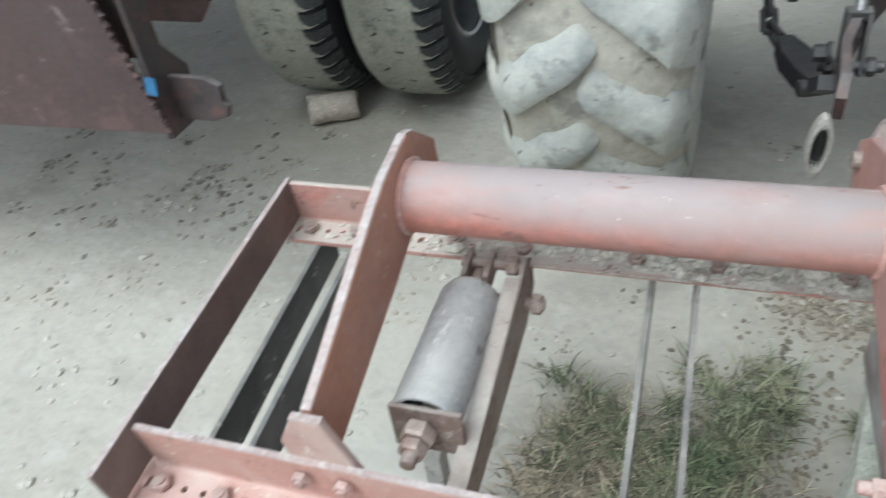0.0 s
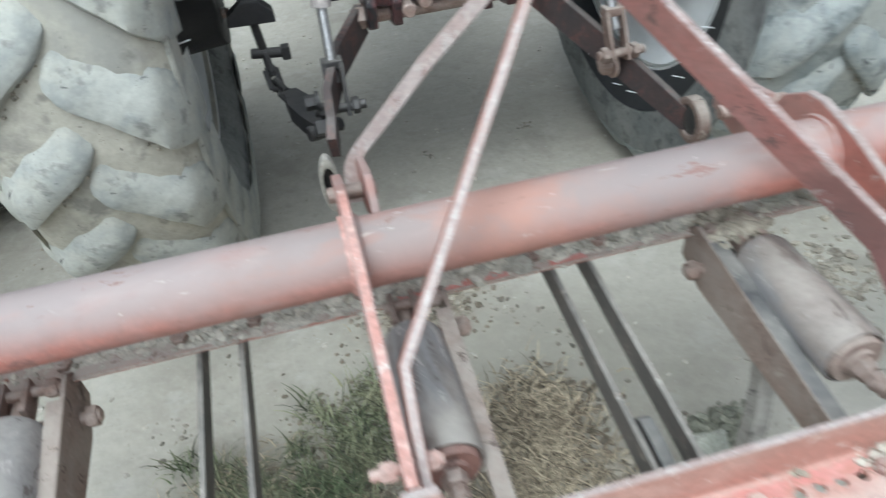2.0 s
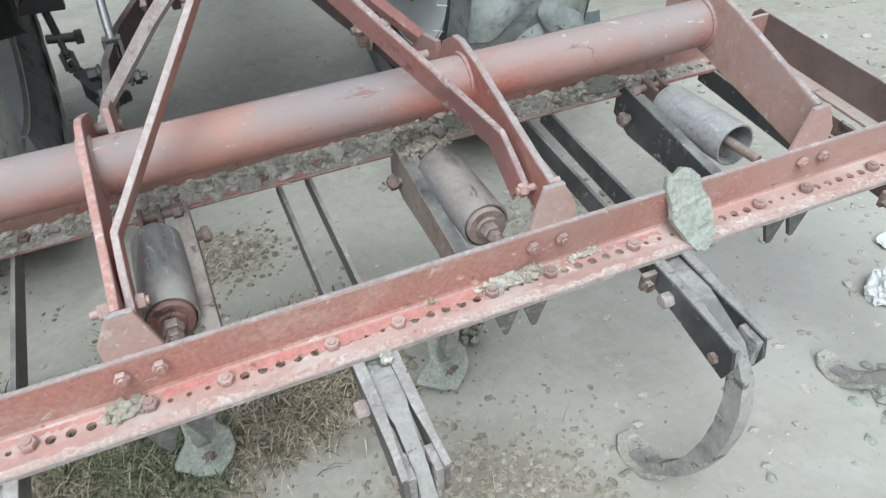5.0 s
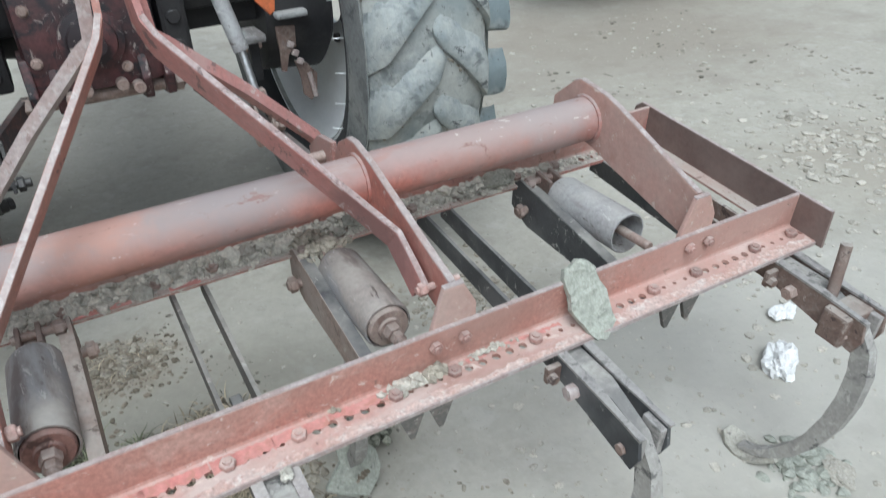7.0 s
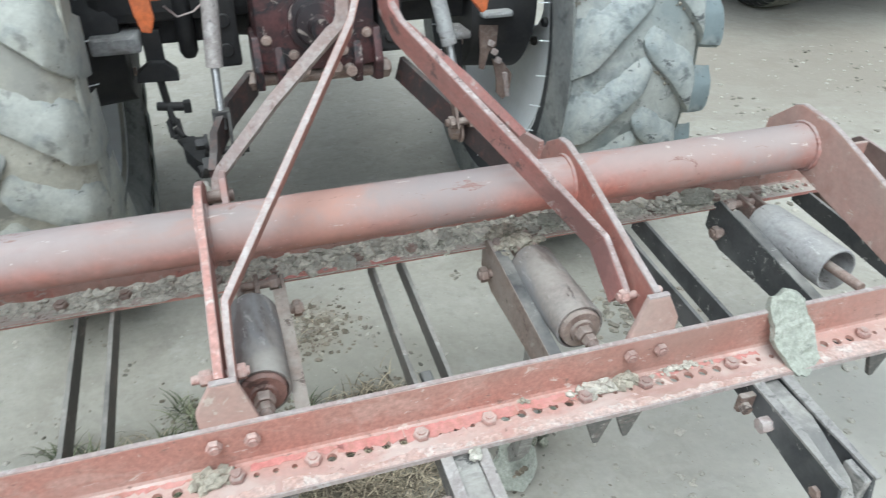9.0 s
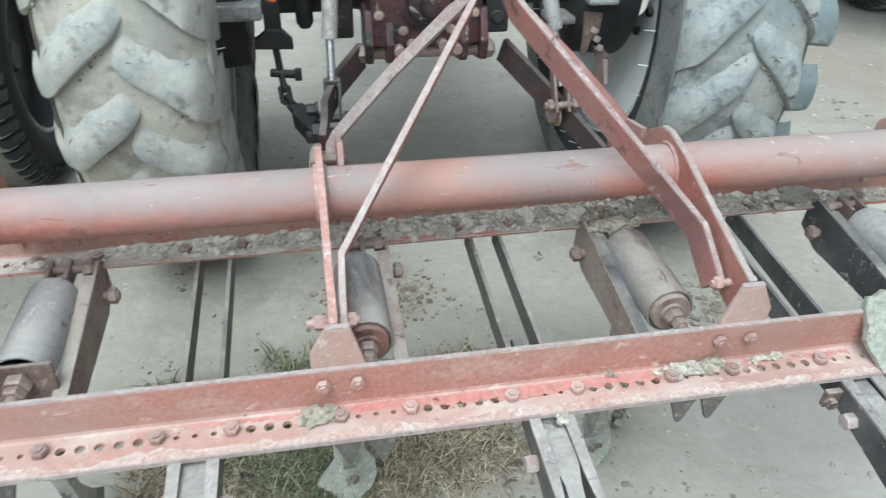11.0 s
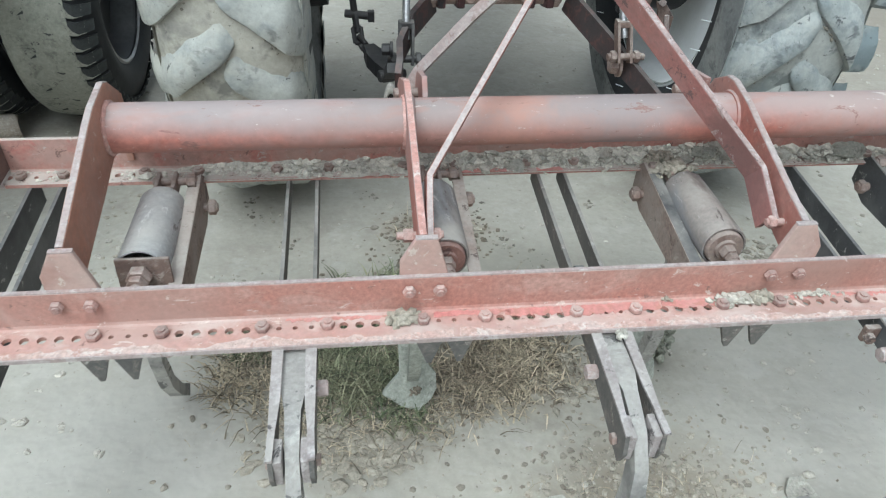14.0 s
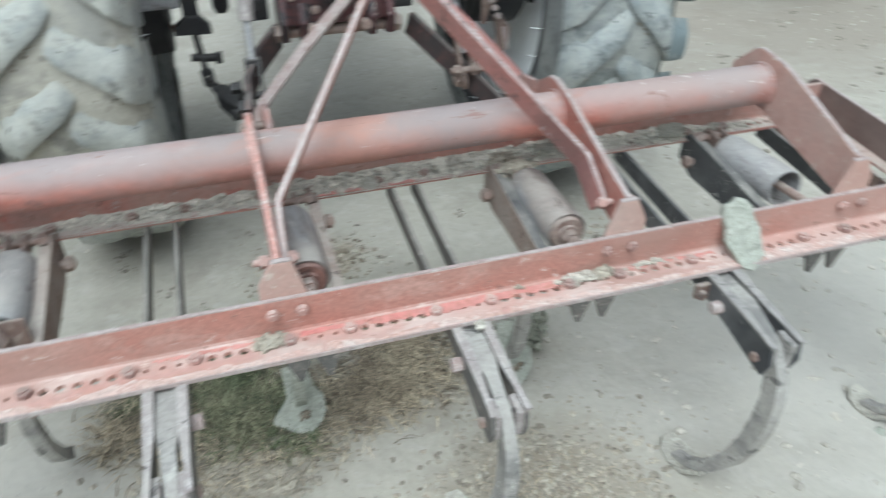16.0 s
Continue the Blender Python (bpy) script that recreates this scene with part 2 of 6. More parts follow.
# the areas at (0.25, 0.72) and (3.5, 2.8) paint shade into the earth
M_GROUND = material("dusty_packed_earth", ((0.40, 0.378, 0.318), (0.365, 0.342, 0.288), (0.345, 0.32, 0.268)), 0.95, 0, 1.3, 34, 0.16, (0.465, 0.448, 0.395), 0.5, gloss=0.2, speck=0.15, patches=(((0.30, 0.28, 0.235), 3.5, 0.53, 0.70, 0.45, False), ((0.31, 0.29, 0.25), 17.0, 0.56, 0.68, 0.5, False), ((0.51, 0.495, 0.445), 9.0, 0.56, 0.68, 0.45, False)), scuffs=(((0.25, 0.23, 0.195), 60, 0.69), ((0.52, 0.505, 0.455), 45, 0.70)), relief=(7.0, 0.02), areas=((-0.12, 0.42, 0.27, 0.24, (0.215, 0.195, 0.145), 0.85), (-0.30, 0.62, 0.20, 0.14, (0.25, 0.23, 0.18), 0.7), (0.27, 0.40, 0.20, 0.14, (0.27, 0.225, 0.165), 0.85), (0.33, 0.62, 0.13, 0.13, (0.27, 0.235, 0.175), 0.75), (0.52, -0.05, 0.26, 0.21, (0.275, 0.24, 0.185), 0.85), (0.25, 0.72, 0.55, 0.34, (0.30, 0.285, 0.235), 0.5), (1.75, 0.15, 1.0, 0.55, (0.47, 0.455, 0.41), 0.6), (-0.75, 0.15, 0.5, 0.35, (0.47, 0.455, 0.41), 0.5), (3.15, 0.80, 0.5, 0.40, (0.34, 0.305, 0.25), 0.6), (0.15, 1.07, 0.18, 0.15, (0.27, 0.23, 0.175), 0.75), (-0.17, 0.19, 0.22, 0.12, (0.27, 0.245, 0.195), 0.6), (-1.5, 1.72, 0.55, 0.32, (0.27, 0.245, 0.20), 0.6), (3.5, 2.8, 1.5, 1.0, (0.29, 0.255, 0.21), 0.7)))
M_SOIL = material("caked_brown_grey_soil", ((0.42, 0.395, 0.34), (0.46, 0.435, 0.375), (0.34, 0.315, 0.265)), 0.95, 0, 30, 150, 0.9, relief=(60.0, 0.012))
M_DARKSOIL = material("dark_brown_earth", ((0.17, 0.145, 0.11), (0.22, 0.19, 0.15)), 0.95, 0, 30, 150, 0.5, by_island=0.3, gloss=0.2)
M_STONE = material("loose_earth_crumbs", ((0.44, 0.415, 0.36), (0.39, 0.365, 0.31)), 0.95, 0, 30, 150, 0.4, by_island=0.18, gloss=0.2)
M_LEAF = material("brown_leaf_litter", ((0.285, 0.255, 0.205), (0.325, 0.30, 0.245), (0.215, 0.185, 0.145)), 0.9, 0, 20, 120, 0.3, by_island=0.3)
M_PEBBLE = material("grey_brown_pebbles", ((0.355, 0.325, 0.265), (0.31, 0.28, 0.225)), 0.95, 0, 25, 140, 0.5, by_island=0.18, gloss=0.2, relief=(60.0,0.006))
M_CAKED = material("greenish_caked_clay", ((0.335, 0.345, 0.295), (0.29, 0.30, 0.255), (0.37, 0.375, 0.325)), 0.95, 0, 16, 120, 0.5, scuffs=(((0.18, 0.18, 0.16), 24, 0.66),), relief=(40.0, 0.01))
M_CLUMP = material("mossy_grey_green_earth", ((0.20, 0.205, 0.165), (0.26, 0.26, 0.21), (0.15, 0.15, 0.12)), 0.95, 0, 30, 140, 0.8, by_island=0.35, gloss=0.2)
M_EYE = material("dull_olive_link_eye", ((0.36, 0.34, 0.30), (0.27, 0.25, 0.225)), 0.7, 0.1, 14, 90, 0.3)
M_GRASS = material("dusty_green_grass", ((0.095, 0.118, 0.062), (0.225, 0.222, 0.14)), 0.8, 0, 8, 100, 0.0, by_island=0.7)
M_STRAW = material("dry_straw", ((0.39, 0.335, 0.24), (0.27, 0.225, 0.16)), 0.85, 0, 8, 100, 0.0, by_island=0.7)
M_TYRE = material("dust_caked_tractor_rubber", ((0.385, 0.39, 0.355), (0.345, 0.355, 0.33), (0.30, 0.315, 0.30)), 0.9, 0, 4.5, 70, 0.5, (0.43, 0.425, 0.37), 0.5, gloss=0.2, speck=0.22, patches=(((0.22, 0.245, 0.25), 6.0, 0.52, 0.66, 0.65, False), ((0.45, 0.425, 0.35), 4.0, 0.52, 0.66, 0.5, False), ((0.16, 0.16, 0.15), 16.0, 0.60, 0.69, 0.7, False)), scuffs=(((0.09, 0.09, 0.09), 22, 0.675), ((0.12, 0.12, 0.115), 60, 0.70)), relief=(6.0, 0.02))
M_TYREB = material("blue_grey_dusty_rubber", ((0.36, 0.375, 0.355), (0.29, 0.315, 0.31), (0.23, 0.255, 0.26)), 0.9, 0, 4.5, 70, 0.6, (0.43, 0.435, 0.39), 0.5, gloss=0.2, speck=0.22, patches=(((0.17, 0.215, 0.23), 5.0, 0.47, 0.62, 0.75, False), ((0.47, 0.465, 0.41), 7.0, 0.55, 0.66, 0.6, False), ((0.12, 0.135, 0.14), 16.0, 0.58, 0.67, 0.7, False)), scuffs=(((0.08, 0.085, 0.09), 20, 0.655), ((0.11, 0.11, 0.11), 60, 0.69)), relief=(6.0, 0.02))
M_SAND = material("sand_packed_rubber", ((0.41, 0.39, 0.33), (0.375, 0.36, 0.305), (0.32, 0.305, 0.265)), 0.95, 0, 4.0, 60, 0.5, (0.44, 0.42, 0.355), 0.5, gloss=0.2, speck=0.2, patches=(((0.24, 0.24, 0.225), 5.0, 0.52, 0.66, 0.7, False), ((0.17, 0.165, 0.15), 14.0, 0.58, 0.68, 0.7, False)), scuffs=(((0.10, 0.10, 0.095), 40, 0.69),), relief=(9.0, 0.015))
M_SANDB = material("teal_stained_rubber", ((0.36, 0.37, 0.345), (0.31, 0.33, 0.315), (0.26, 0.28, 0.275)), 0.95, 0, 4.0, 60, 0.5, (0.42, 0.42, 0.375), 0.5, gloss=0.2, speck=0.2, patches=(((0.19, 0.225, 0.23), 4.0, 0.50, 0.66, 0.7, False), ((0.12, 0.135, 0.135), 14.0, 0.57, 0.67, 0.7, False)), scuffs=(((0.09, 0.09, 0.09), 36, 0.67),), relief=(9.0, 0.015))
M_WEB = material("dusty_brown_channel", ((0.215, 0.155, 0.13), (0.26, 0.20, 0.17), (0.17, 0.115, 0.095)), 0.8, 0.0, 9, 110, 0.3, DUST, 0.85, up_dust=True, patches=(((0.33, 0.285, 0.25), 6.0, 0.48, 0.62, 0.7, False),), scuffs=(((0.40, 0.35, 0.30), 34, 0.66), ((0.09, 0.065, 0.055), 26, 0.66)))
M_POINT = material("dust_coated_point", ((0.36, 0.345, 0.295), (0.30, 0.285, 0.245), (0.41, 0.395, 0.34)), 0.9, 0, 9, 100, 0.4, scuffs=(((0.16, 0.15, 0.14), 18, 0.65),), relief=(30.0, 0.012))
M_DARKARM = material("dark_dusty_side_plate", ((0.085, 0.083, 0.078), (0.12, 0.112, 0.102), (0.16, 0.14, 0.125)), 0.65, 0.1, 11, 110, 0.25, DUST, 0.6, up_dust=True, scuffs=(((0.42, 0.40, 0.36), 30, 0.665),))
M_PINK = material("chipped_salmon_paint", ((0.46, 0.235, 0.195), (0.43, 0.27, 0.235), (0.49, 0.33, 0.29)), 0.6, 0, 12, 100, 0.25, scuffs=(((0.62, 0.56, 0.52), 26, 0.64), ((0.26, 0.15, 0.125), 40, 0.68)))
M_SHOULDER = material("dusty_black_shoulder", ((0.013, 0.017, 0.019), (0.022, 0.026, 0.028)), 0.85, 0, 9, 100, 0.3, DUST, 0.12, gloss=0.3, scuffs=(((0.22, 0.21, 0.18), 40, 0.68),))
M_REDSIDE = material("brick_red_strap_side", ((0.37, 0.135, 0.10), (0.33, 0.15, 0.12)), 0.65, 0, 9, 100, 0.25, DUST, 0.25, scuffs=(((0.50, 0.42, 0.38), 30, 0.66), ((0.16, 0.09, 0.08), 24, 0.66)))
M_LINK = material("dark_maroon_link_paint", ((0.055, 0.036, 0.035), (0.038, 0.032, 0.033), (0.09, 0.045, 0.04)), 0.6, 0.1, 9, 100, 0.3, DUST, 0.25, up_dust=True)
M_WALL = material("dust_streaked_side_wall", ((0.11, 0.122, 0.125), (0.17, 0.178, 0.17), (0.06, 0.066, 0.07)), 0.85, 0, 6, 80, 0.4, DUST, 0.25)
M_RUBBER = material("black_tyre_rubber", ((0.012, 0.014, 0.017), (0.020, 0.022, 0.025)), 0.6, 0, 9, 90, 0.3, DUST, 0.025, gloss=0.3)
M_TREAD = material("dusty_truck_tread", ((0.265, 0.262, 0.22), (0.215, 0.22, 0.185), (0.15, 0.152, 0.133)), 0.9, 0, 7, 80, 0.4, (0.33, 0.32, 0.27), 0.5, gloss=0.2, scuffs=(((0.06, 0.06, 0.06), 26, 0.66),), relief=(9.0, 0.015))
M_RIM = material("pale_grey_wheel_paint", ((0.80, 0.82, 0.83), (0.72, 0.74, 0.75)), 0.5, 0, 7, 80, 0.1, DUST, 0.25, speck=0.12)
M_DARKRIM = material("dark_grey_rim_paint", ((0.025, 0.028, 0.032), (0.045, 0.047, 0.05)), 0.5, 0.1, 9, 80, 0.1, DUST, 0.08)
M_HOUSE = material("greasy_maroon_casting", ((0.10, 0.036, 0.036), (0.05, 0.027, 0.028), (0.022, 0.020, 0.023)), 0.5, 0.1, 6, 80, 0.5, DUST, 0.15, up_dust=True, patches=(((0.018, 0.018, 0.021), 5.0, 0.45, 0.55, 0.85, False),), scuffs=(((0.34, 0.29, 0.26), 24, 0.66),))
M_GREASE = material("greasy_black_iron", ((0.02, 0.02, 0.022), (0.04, 0.036, 0.035)), 0.5, 0.2, 12, 90, 0.4, DUST, 0.35, up_dust=True)
M_IRON = material("oily_black_iron", ((0.014, 0.014, 0.016), (0.028, 0.026, 0.026)), 0.6, 0.1, 12, 90, 0.4, DUST, 0.10, up_dust=True)
M_CHROME = material("dull_bright_steel", ((0.45, 0.45, 0.45), (0.32, 0.31, 0.30)), 0.35, 0.8, 16, 100, 0.1)
M_ORANGE = material("orange_bracket_paint", ((0.56, 0.13, 0.03), (0.46, 0.12, 0.04)), 0.5, 0, 12, 90, 0.1, DUST, 0.4, up_dust=True, scuffs=(((0.12, 0.08, 0.07), 30, 0.66),))
M_TRAILER = material("purple_brown_trailer_steel", ((0.066, 0.038, 0.036), (0.052, 0.032, 0.032), (0.085, 0.05, 0.046)), 0.65, 0.0, 3, 70, 0.12, DUST, 0.07, gloss=0.25, scuffs=(((0.20, 0.16, 0.15), 18, 0.69),))
M_BLUE = material("blue_paint_mark", ((0.02, 0.10, 0.22), (0.04, 0.15, 0.28)), 0.6, 0, 20, 100, 0.1)
M_WOOD = material("weathered_wood_block", ((0.38, 0.33, 0.27), (0.29, 0.24, 0.19), (0.46, 0.41, 0.35)), 0.85, 0, 20, 140, 0.5, DUST, 0.5, up_dust=True)
M_PALEWOOD = material("pale_split_wood", ((0.46, 0.38, 0.30), (0.38, 0.30, 0.23)), 0.85, 0, 30, 140, 0.5)
M_PAPER = material("crumpled_white_plastic", ((0.78, 0.78, 0.76), (0.68, 0.68, 0.66)), 0.5, 0, 20, 100, 0.2)


# ---- mesh helpers ----
def part(name, bm, mat, parent=None, label="", smooth=False):
    """Links a bmesh as one mesh object under a thing or a part."""
    bmesh.ops.recalc_face_normals(bm, faces=bm.faces[:])
    me = bpy.data.meshes.new(name)
    bm.to_mesh(me)
    bm.free()
    if smooth:
        me.shade_smooth()
        me.set_sharp_from_angle(angle=radians(38))
    me.materials.append(mat)
    ob = new(name, me)
    ob.parent = parent
    return tagged(ob, label)


def empty(name, m, label, category, group="", kind=""):
    ob = new(name)
    ob.empty_display_size = 0.1
    ob.matrix_world = m
    return tagged(ob, label, category, group, kind)


def box(bm, centre, size, m=None, bevel=0.002):
    vs = bmesh.ops.create_cube(bm, size=1.0)["verts"]
    place = Matrix.Translation(centre) @ (m or Matrix()) @ Matrix.Diagonal((*size, 1))
    bmesh.ops.transform(bm, matrix=place, verts=vs)
    if bevel:
        es = list({e for v in vs for e in v.link_edges})
        bmesh.ops.bevel(bm, geom=es, offset=bevel, segments=2, affect="EDGES", profile=0.6)


def prism(bm, poly, axis, a, b, bevel=0.0015):
    """A flat plate: poly in the two other axes (in x, y, z order), from a to b along axis."""
    def at(p, d):
        v = list(p)
        v.insert("xyz".index(axis), d)
        return bm.verts.new(v)
    lo, hi = [at(p, a) for p in poly], [at(p, b) for p in poly]
    fs = [bm.faces.new(lo), bm.faces.new(hi[::-1])]
    n = len(poly)
    for i in range(n):
        fs.append(bm.faces.new((lo[i], hi[i], hi[(i + 1) % n], lo[(i + 1) % n])))
    if bevel:
        es = list({e for f in fs for e in f.edges})
        bmesh.ops.bevel(bm, geom=es, offset=bevel, segments=2, affect="EDGES", profile=0.6)


def frame_of(d):
    d = Vector(d).normalized()
    up = Vector((0, 0, 1)) if abs(d.z) < 0.95 else Vector((0, 1, 0))
    u = d.cross(up).normalized()
    return d, u, u.cross(d)


def rings(bm, stations, segs=20, cap=True, cycle=False):
    """A tube through stations of (centre, radius), round its own line; also makes stepped and tapered shapes."""
    made = []
    way = Vector(stations[len(stations) // 2][0]) - Vector(stations[0][0])
    for i, (c, r) in enumerate(stations):
        a, b = stations[max(i - 1, 0)][0], stations[min(i + 1, len(stations) - 1)][0]
        d = Vector(b) - Vector(a)
        if d.length < 1e-6:
            d = Vector(stations[-1][0]) - Vector(stations[0][0])
        if d.dot(way) < 0:
            d = -d
        _, u, v = frame_of(d)
        made.append([bm.verts.new(Vector(c) + r * (math.cos(2 * math.pi * k / segs) * u + math.sin(2 * math.pi * k / segs) * v)) for k in range(segs)])
    for p, q in zip(made, made[1:]):
        for k in range(segs):
            bm.faces.new((p[k], p[(k + 1) % segs], q[(k + 1) % segs], q[k]))
    if cap:
        bm.faces.new(made[0][::-1])
        bm.faces.new(made[-1])


def rod(bm, a, b, r, segs=16, chamfer=0.15):
    a, b = Vector(a), Vector(b)
    d = (b - a).normalized() * min(r * chamfer, (b - a).length * 0.3)
    rings(bm, [(a, r * (1 - chamfer)), (a + d, r), (b - d, r), (b, r * (1 - chamfer))], segs)


def hexa(bm, a, b, r):
    """A hexagonal nut or head from a to b, with chamfered ends."""
    a, b = Vector(a), Vector(b)
    d = (b - a) * 0.18
    rings(bm, [(a, r * 0.9), (a + d, r), (b - d, r), (b, r * 0.88)], 6)


def flat_bar(bm, path, wide, width, thick, bevel=0.0015):
    """A flat bar along a bent path; wide: the way of its width at all points."""
    pts = [Vector(p) for p in path]
    w = Vector(wide).normalized()
    loops = []
    each = lambda v, i: v[i] if isinstance(v, list) else v
    for i, p in enumerate(pts):
        d = (pts[min(i + 1, len(pts) - 1)] - pts[max(i - 1, 0)]).normalized()
        ww = (w - d * w.dot(d)).normalized()
        t = d.cross(ww).normalized()
        loops.append([bm.verts.new(p + ww * (sx * each(width, i) / 2) + t * (sy * each(thick, i) / 2)) for sx, sy in ((-1, -1), (1, -1), (1, 1), (-1, 1))])
    fs = [bm.faces.new(loops[0][::-1]), bm.faces.new(loops[-1])]
    for p, q in zip(loops, loops[1:]):
        for k in range(4):
            fs.append(bm.faces.new((p[k], p[(k + 1) % 4], q[(k + 1) % 4], q[k])))
    if bevel:
        es = [e for e in {e for f in fs for e in f.edges} if len(e.link_faces) == 2 and e.calc_face_angle(0) > 0.9]
        bmesh.ops.bevel(bm, geom=es, offset=bevel, segments=2, affect="EDGES", profile=0.6)


def lump(bm, centre, size, rng, sub=1, rough=0.28):
    """An irregular clod or stone."""
    vs = bmesh.ops.create_icosphere(bm, subdivisions=sub, radius=1.0)["verts"]
    turn = Euler([rng.uniform(0, 6.28) for _ in range(3)]).to_matrix()
    for v in vs:
        v.co = turn @ (v.co * (1 + rng.uniform(-rough, rough)))
        v.co = Vector(centre) + Vector((v.co.x * size[0], v.co.y * size[1], v.co.z * size[2]))


def bolt(bm, place, way, r=0.011, head=0.009, stub=0.008, washer=0.016):
    p, d = Vector(place), Vector(way).normalized()
    if washer:
        rings(bm, [(p, washer), (p + d * 0.0025, washer)], 14)
    hexa(bm, p + d * 0.002, p + d * (0.002 + head), r)
    if stub:
        rings(bm, [(p + d * (head), r * 0.55), (p + d * (head + stub), r * 0.52)], 10)


# ---- ground ----
def ground_height(x, y):
    v = Vector((x, y, 0.0))
    near = 1.0 if abs(x) < 8 and abs(y) < 8 else 0.0
    return near * (0.010 * noise.noise(v * 1.3) + 0.005 * noise.noise(v * 5.0) + 0.0025 * noise.noise(v * 19.0))


def axis_steps(lo, hi, step):
    inner = list(np.arange(lo, hi, step))
    outer = [0.2, 0.5, 1, 2, 4, 8, 16, 40, 100, 300, 900]
    return [inner[0] - o for o in outer[::-1]] + inner + [inner[-1] + o for o in outer]


gx, gy = axis_steps(-2.6, 4.4, 0.028), axis_steps(-0.5, 3.4, 0.028)
gv = [(x, y, ground_height(x, y)) for y in gy for x in gx]
gf = [(j * len(gx) + i, j * len(gx) + i + 1, (j + 1) * len(gx) + i + 1, (j + 1) * len(gx) + i) for j in range(len(gy) - 1) for i in range(len(gx) - 1)]
me = bpy.data.meshes.new("ground")
me.from_pydata(gv, [], gf)
me.shade_smooth()
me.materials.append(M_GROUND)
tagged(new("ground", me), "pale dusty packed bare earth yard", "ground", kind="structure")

# ---- cultivator ----
CULT = pose(0, 0, 0.5397, math.degrees(math.atan(0.111)), 0, 0)
cultivator = empty("cultivator", CULT, "dusty faded-red nine-tine spring cultivator hitched behind a tractor", "cultivator")
X0, X1 = -0.848, 1.545           # outer faces of the side bars
PITCH, MID = 0.0279, 0.334       # hole spacing, middle of the frame
UNITS = [MID + 10 * PITCH * k for k in range(-4, 5)]
FLANGE, TOP, THICK = -0.008, 0.072, 0.008


def holed_bar(y0, near, leg, top, mat, name, label, hole_ways):
    """An angle bar along x: a flange with a row of drilled holes, and an upright leg at its far side."""
    bm = bmesh.new()
    a, b = X0 + 0.009, X1 - 0.009
    za, zb = FLANGE - THICK, FLANGE
    ks = range(int((a - MID) / PITCH), int((b - MID) / PITCH) + 1)
    ys = (near, y0 - 0.013, y0 + 0.013, leg + 0.008)
    cuts = [a] + [MID + (k - 0.5) * PITCH for k in ks] + [MID + (ks[-1] + 0.5) * PITCH, b]
    N = 12
    for z in (za, zb):
        for i in range(len(cuts) - 1):
            xa, xb = cuts[i], cuts[i + 1]
            for ya, yb in ((ys[0], ys[1]), (ys[2], ys[3])):
                bm.faces.new([bm.verts.new(p) for p in ((xa, ya, z), (xb, ya, z), (xb, yb, z), (xa, yb, z))])
            k = i - 1
            if not 0 <= k < len(ks):
                bm.faces.new([bm.verts.new(p) for p in ((xa, ys[1], z), (xb, ys[1], z), (xb, ys[2], z), (xa, ys[2], z))])
                continue
            cx = MID + ks[k] * PITCH
            r = 0.0078 if hole_ways(ks[k]) else 0.0045
            inner, outer = [], []
            for s in range(N):
                t = 2 * math.pi * (s + 0.5) / N
                c, q = math.cos(t), math.sin(t)
                inner.append(bm.verts.new((cx + r * c, y0 + r * q, z)))
                g = min((PITCH / 2) / max(abs(c), 1e-6), 0.013 / max(abs(q), 1e-6))
                outer.append(bm.verts.new((cx + g * c, y0 + g * q, z)))
            for s in range(N):
                bm.faces.new((inner[s], inner[(s + 1) % N], outer[(s + 1) % N], outer[s]))
            for s in range(4):      # corners that the ring leaves open
                t = math.pi / 4 + s * math.pi / 2
                sx, sy = (1 if math.cos(t) > 0 else -1), (1 if math.sin(t) > 0 else -1)
                corner = bm.verts.new((cx + sx * PITCH / 2, y0 + sy * 0.013, z))
                two = sorted(outer, key=lambda v: (v.co - corner.co).length)[:2]
                bm.faces.new((two[0], two[1], corner))
            if z == zb:
                for s in range(N):
                    t0, t1 = 2 * math.pi * (s + 0.5) / N, 2 * math.pi * (s + 1.5) / N
                    bm.faces.new([bm.verts.new((cx + r * math.cos(t), y0 + r * math.sin(t), zz)) for t, zz in ((t0, zb), (t1, zb), (t1, za), (t0, za))])
    bmesh.ops.remove_doubles(bm, verts=bm.verts[:], dist=1e-5)
    # near lip, ends
    for p in (((a, ys[0], za), (b, ys[0], za), (b, ys[0], zb), (a, ys[0], zb)), ((a, ys[0], za), (a, ys[3], za), (a, ys[3], zb), (a, ys[0], zb)), ((b, ys[0], za), (b, ys[3], za), (b, ys[3], zb), (b, ys[0], zb))):
        bm.faces.new([bm.verts.new(q) for q in p])
    # rolled fillet and upright leg
    prof = [(leg - 0.006, zb + 0.0002), (leg - 0.002, zb + 0.002), (leg, zb + 0.007), (leg, top - 0.002), (leg + 0.002, top), (leg + 0.007, top), (leg + 0.0082, top - 0.002), (leg + 0.0082, za), (leg - 0.006, za)]
    lo = [bm.verts.new((a, *p)) for p in prof]
    hi = [bm.verts.new((b, *p)) for p in prof]
    n = len(prof)
    for i in range(n):
        bm.faces.new((lo[i], hi[i], hi[(i + 1) % n], lo[(i + 1) % n]))
    bm.faces.new(lo), bm.faces.new(hi[::-1])
    return part(name, bm, mat, cultivator, label)


def is_between(k):
    return abs((k + 5) % 10 - 5) >= 2


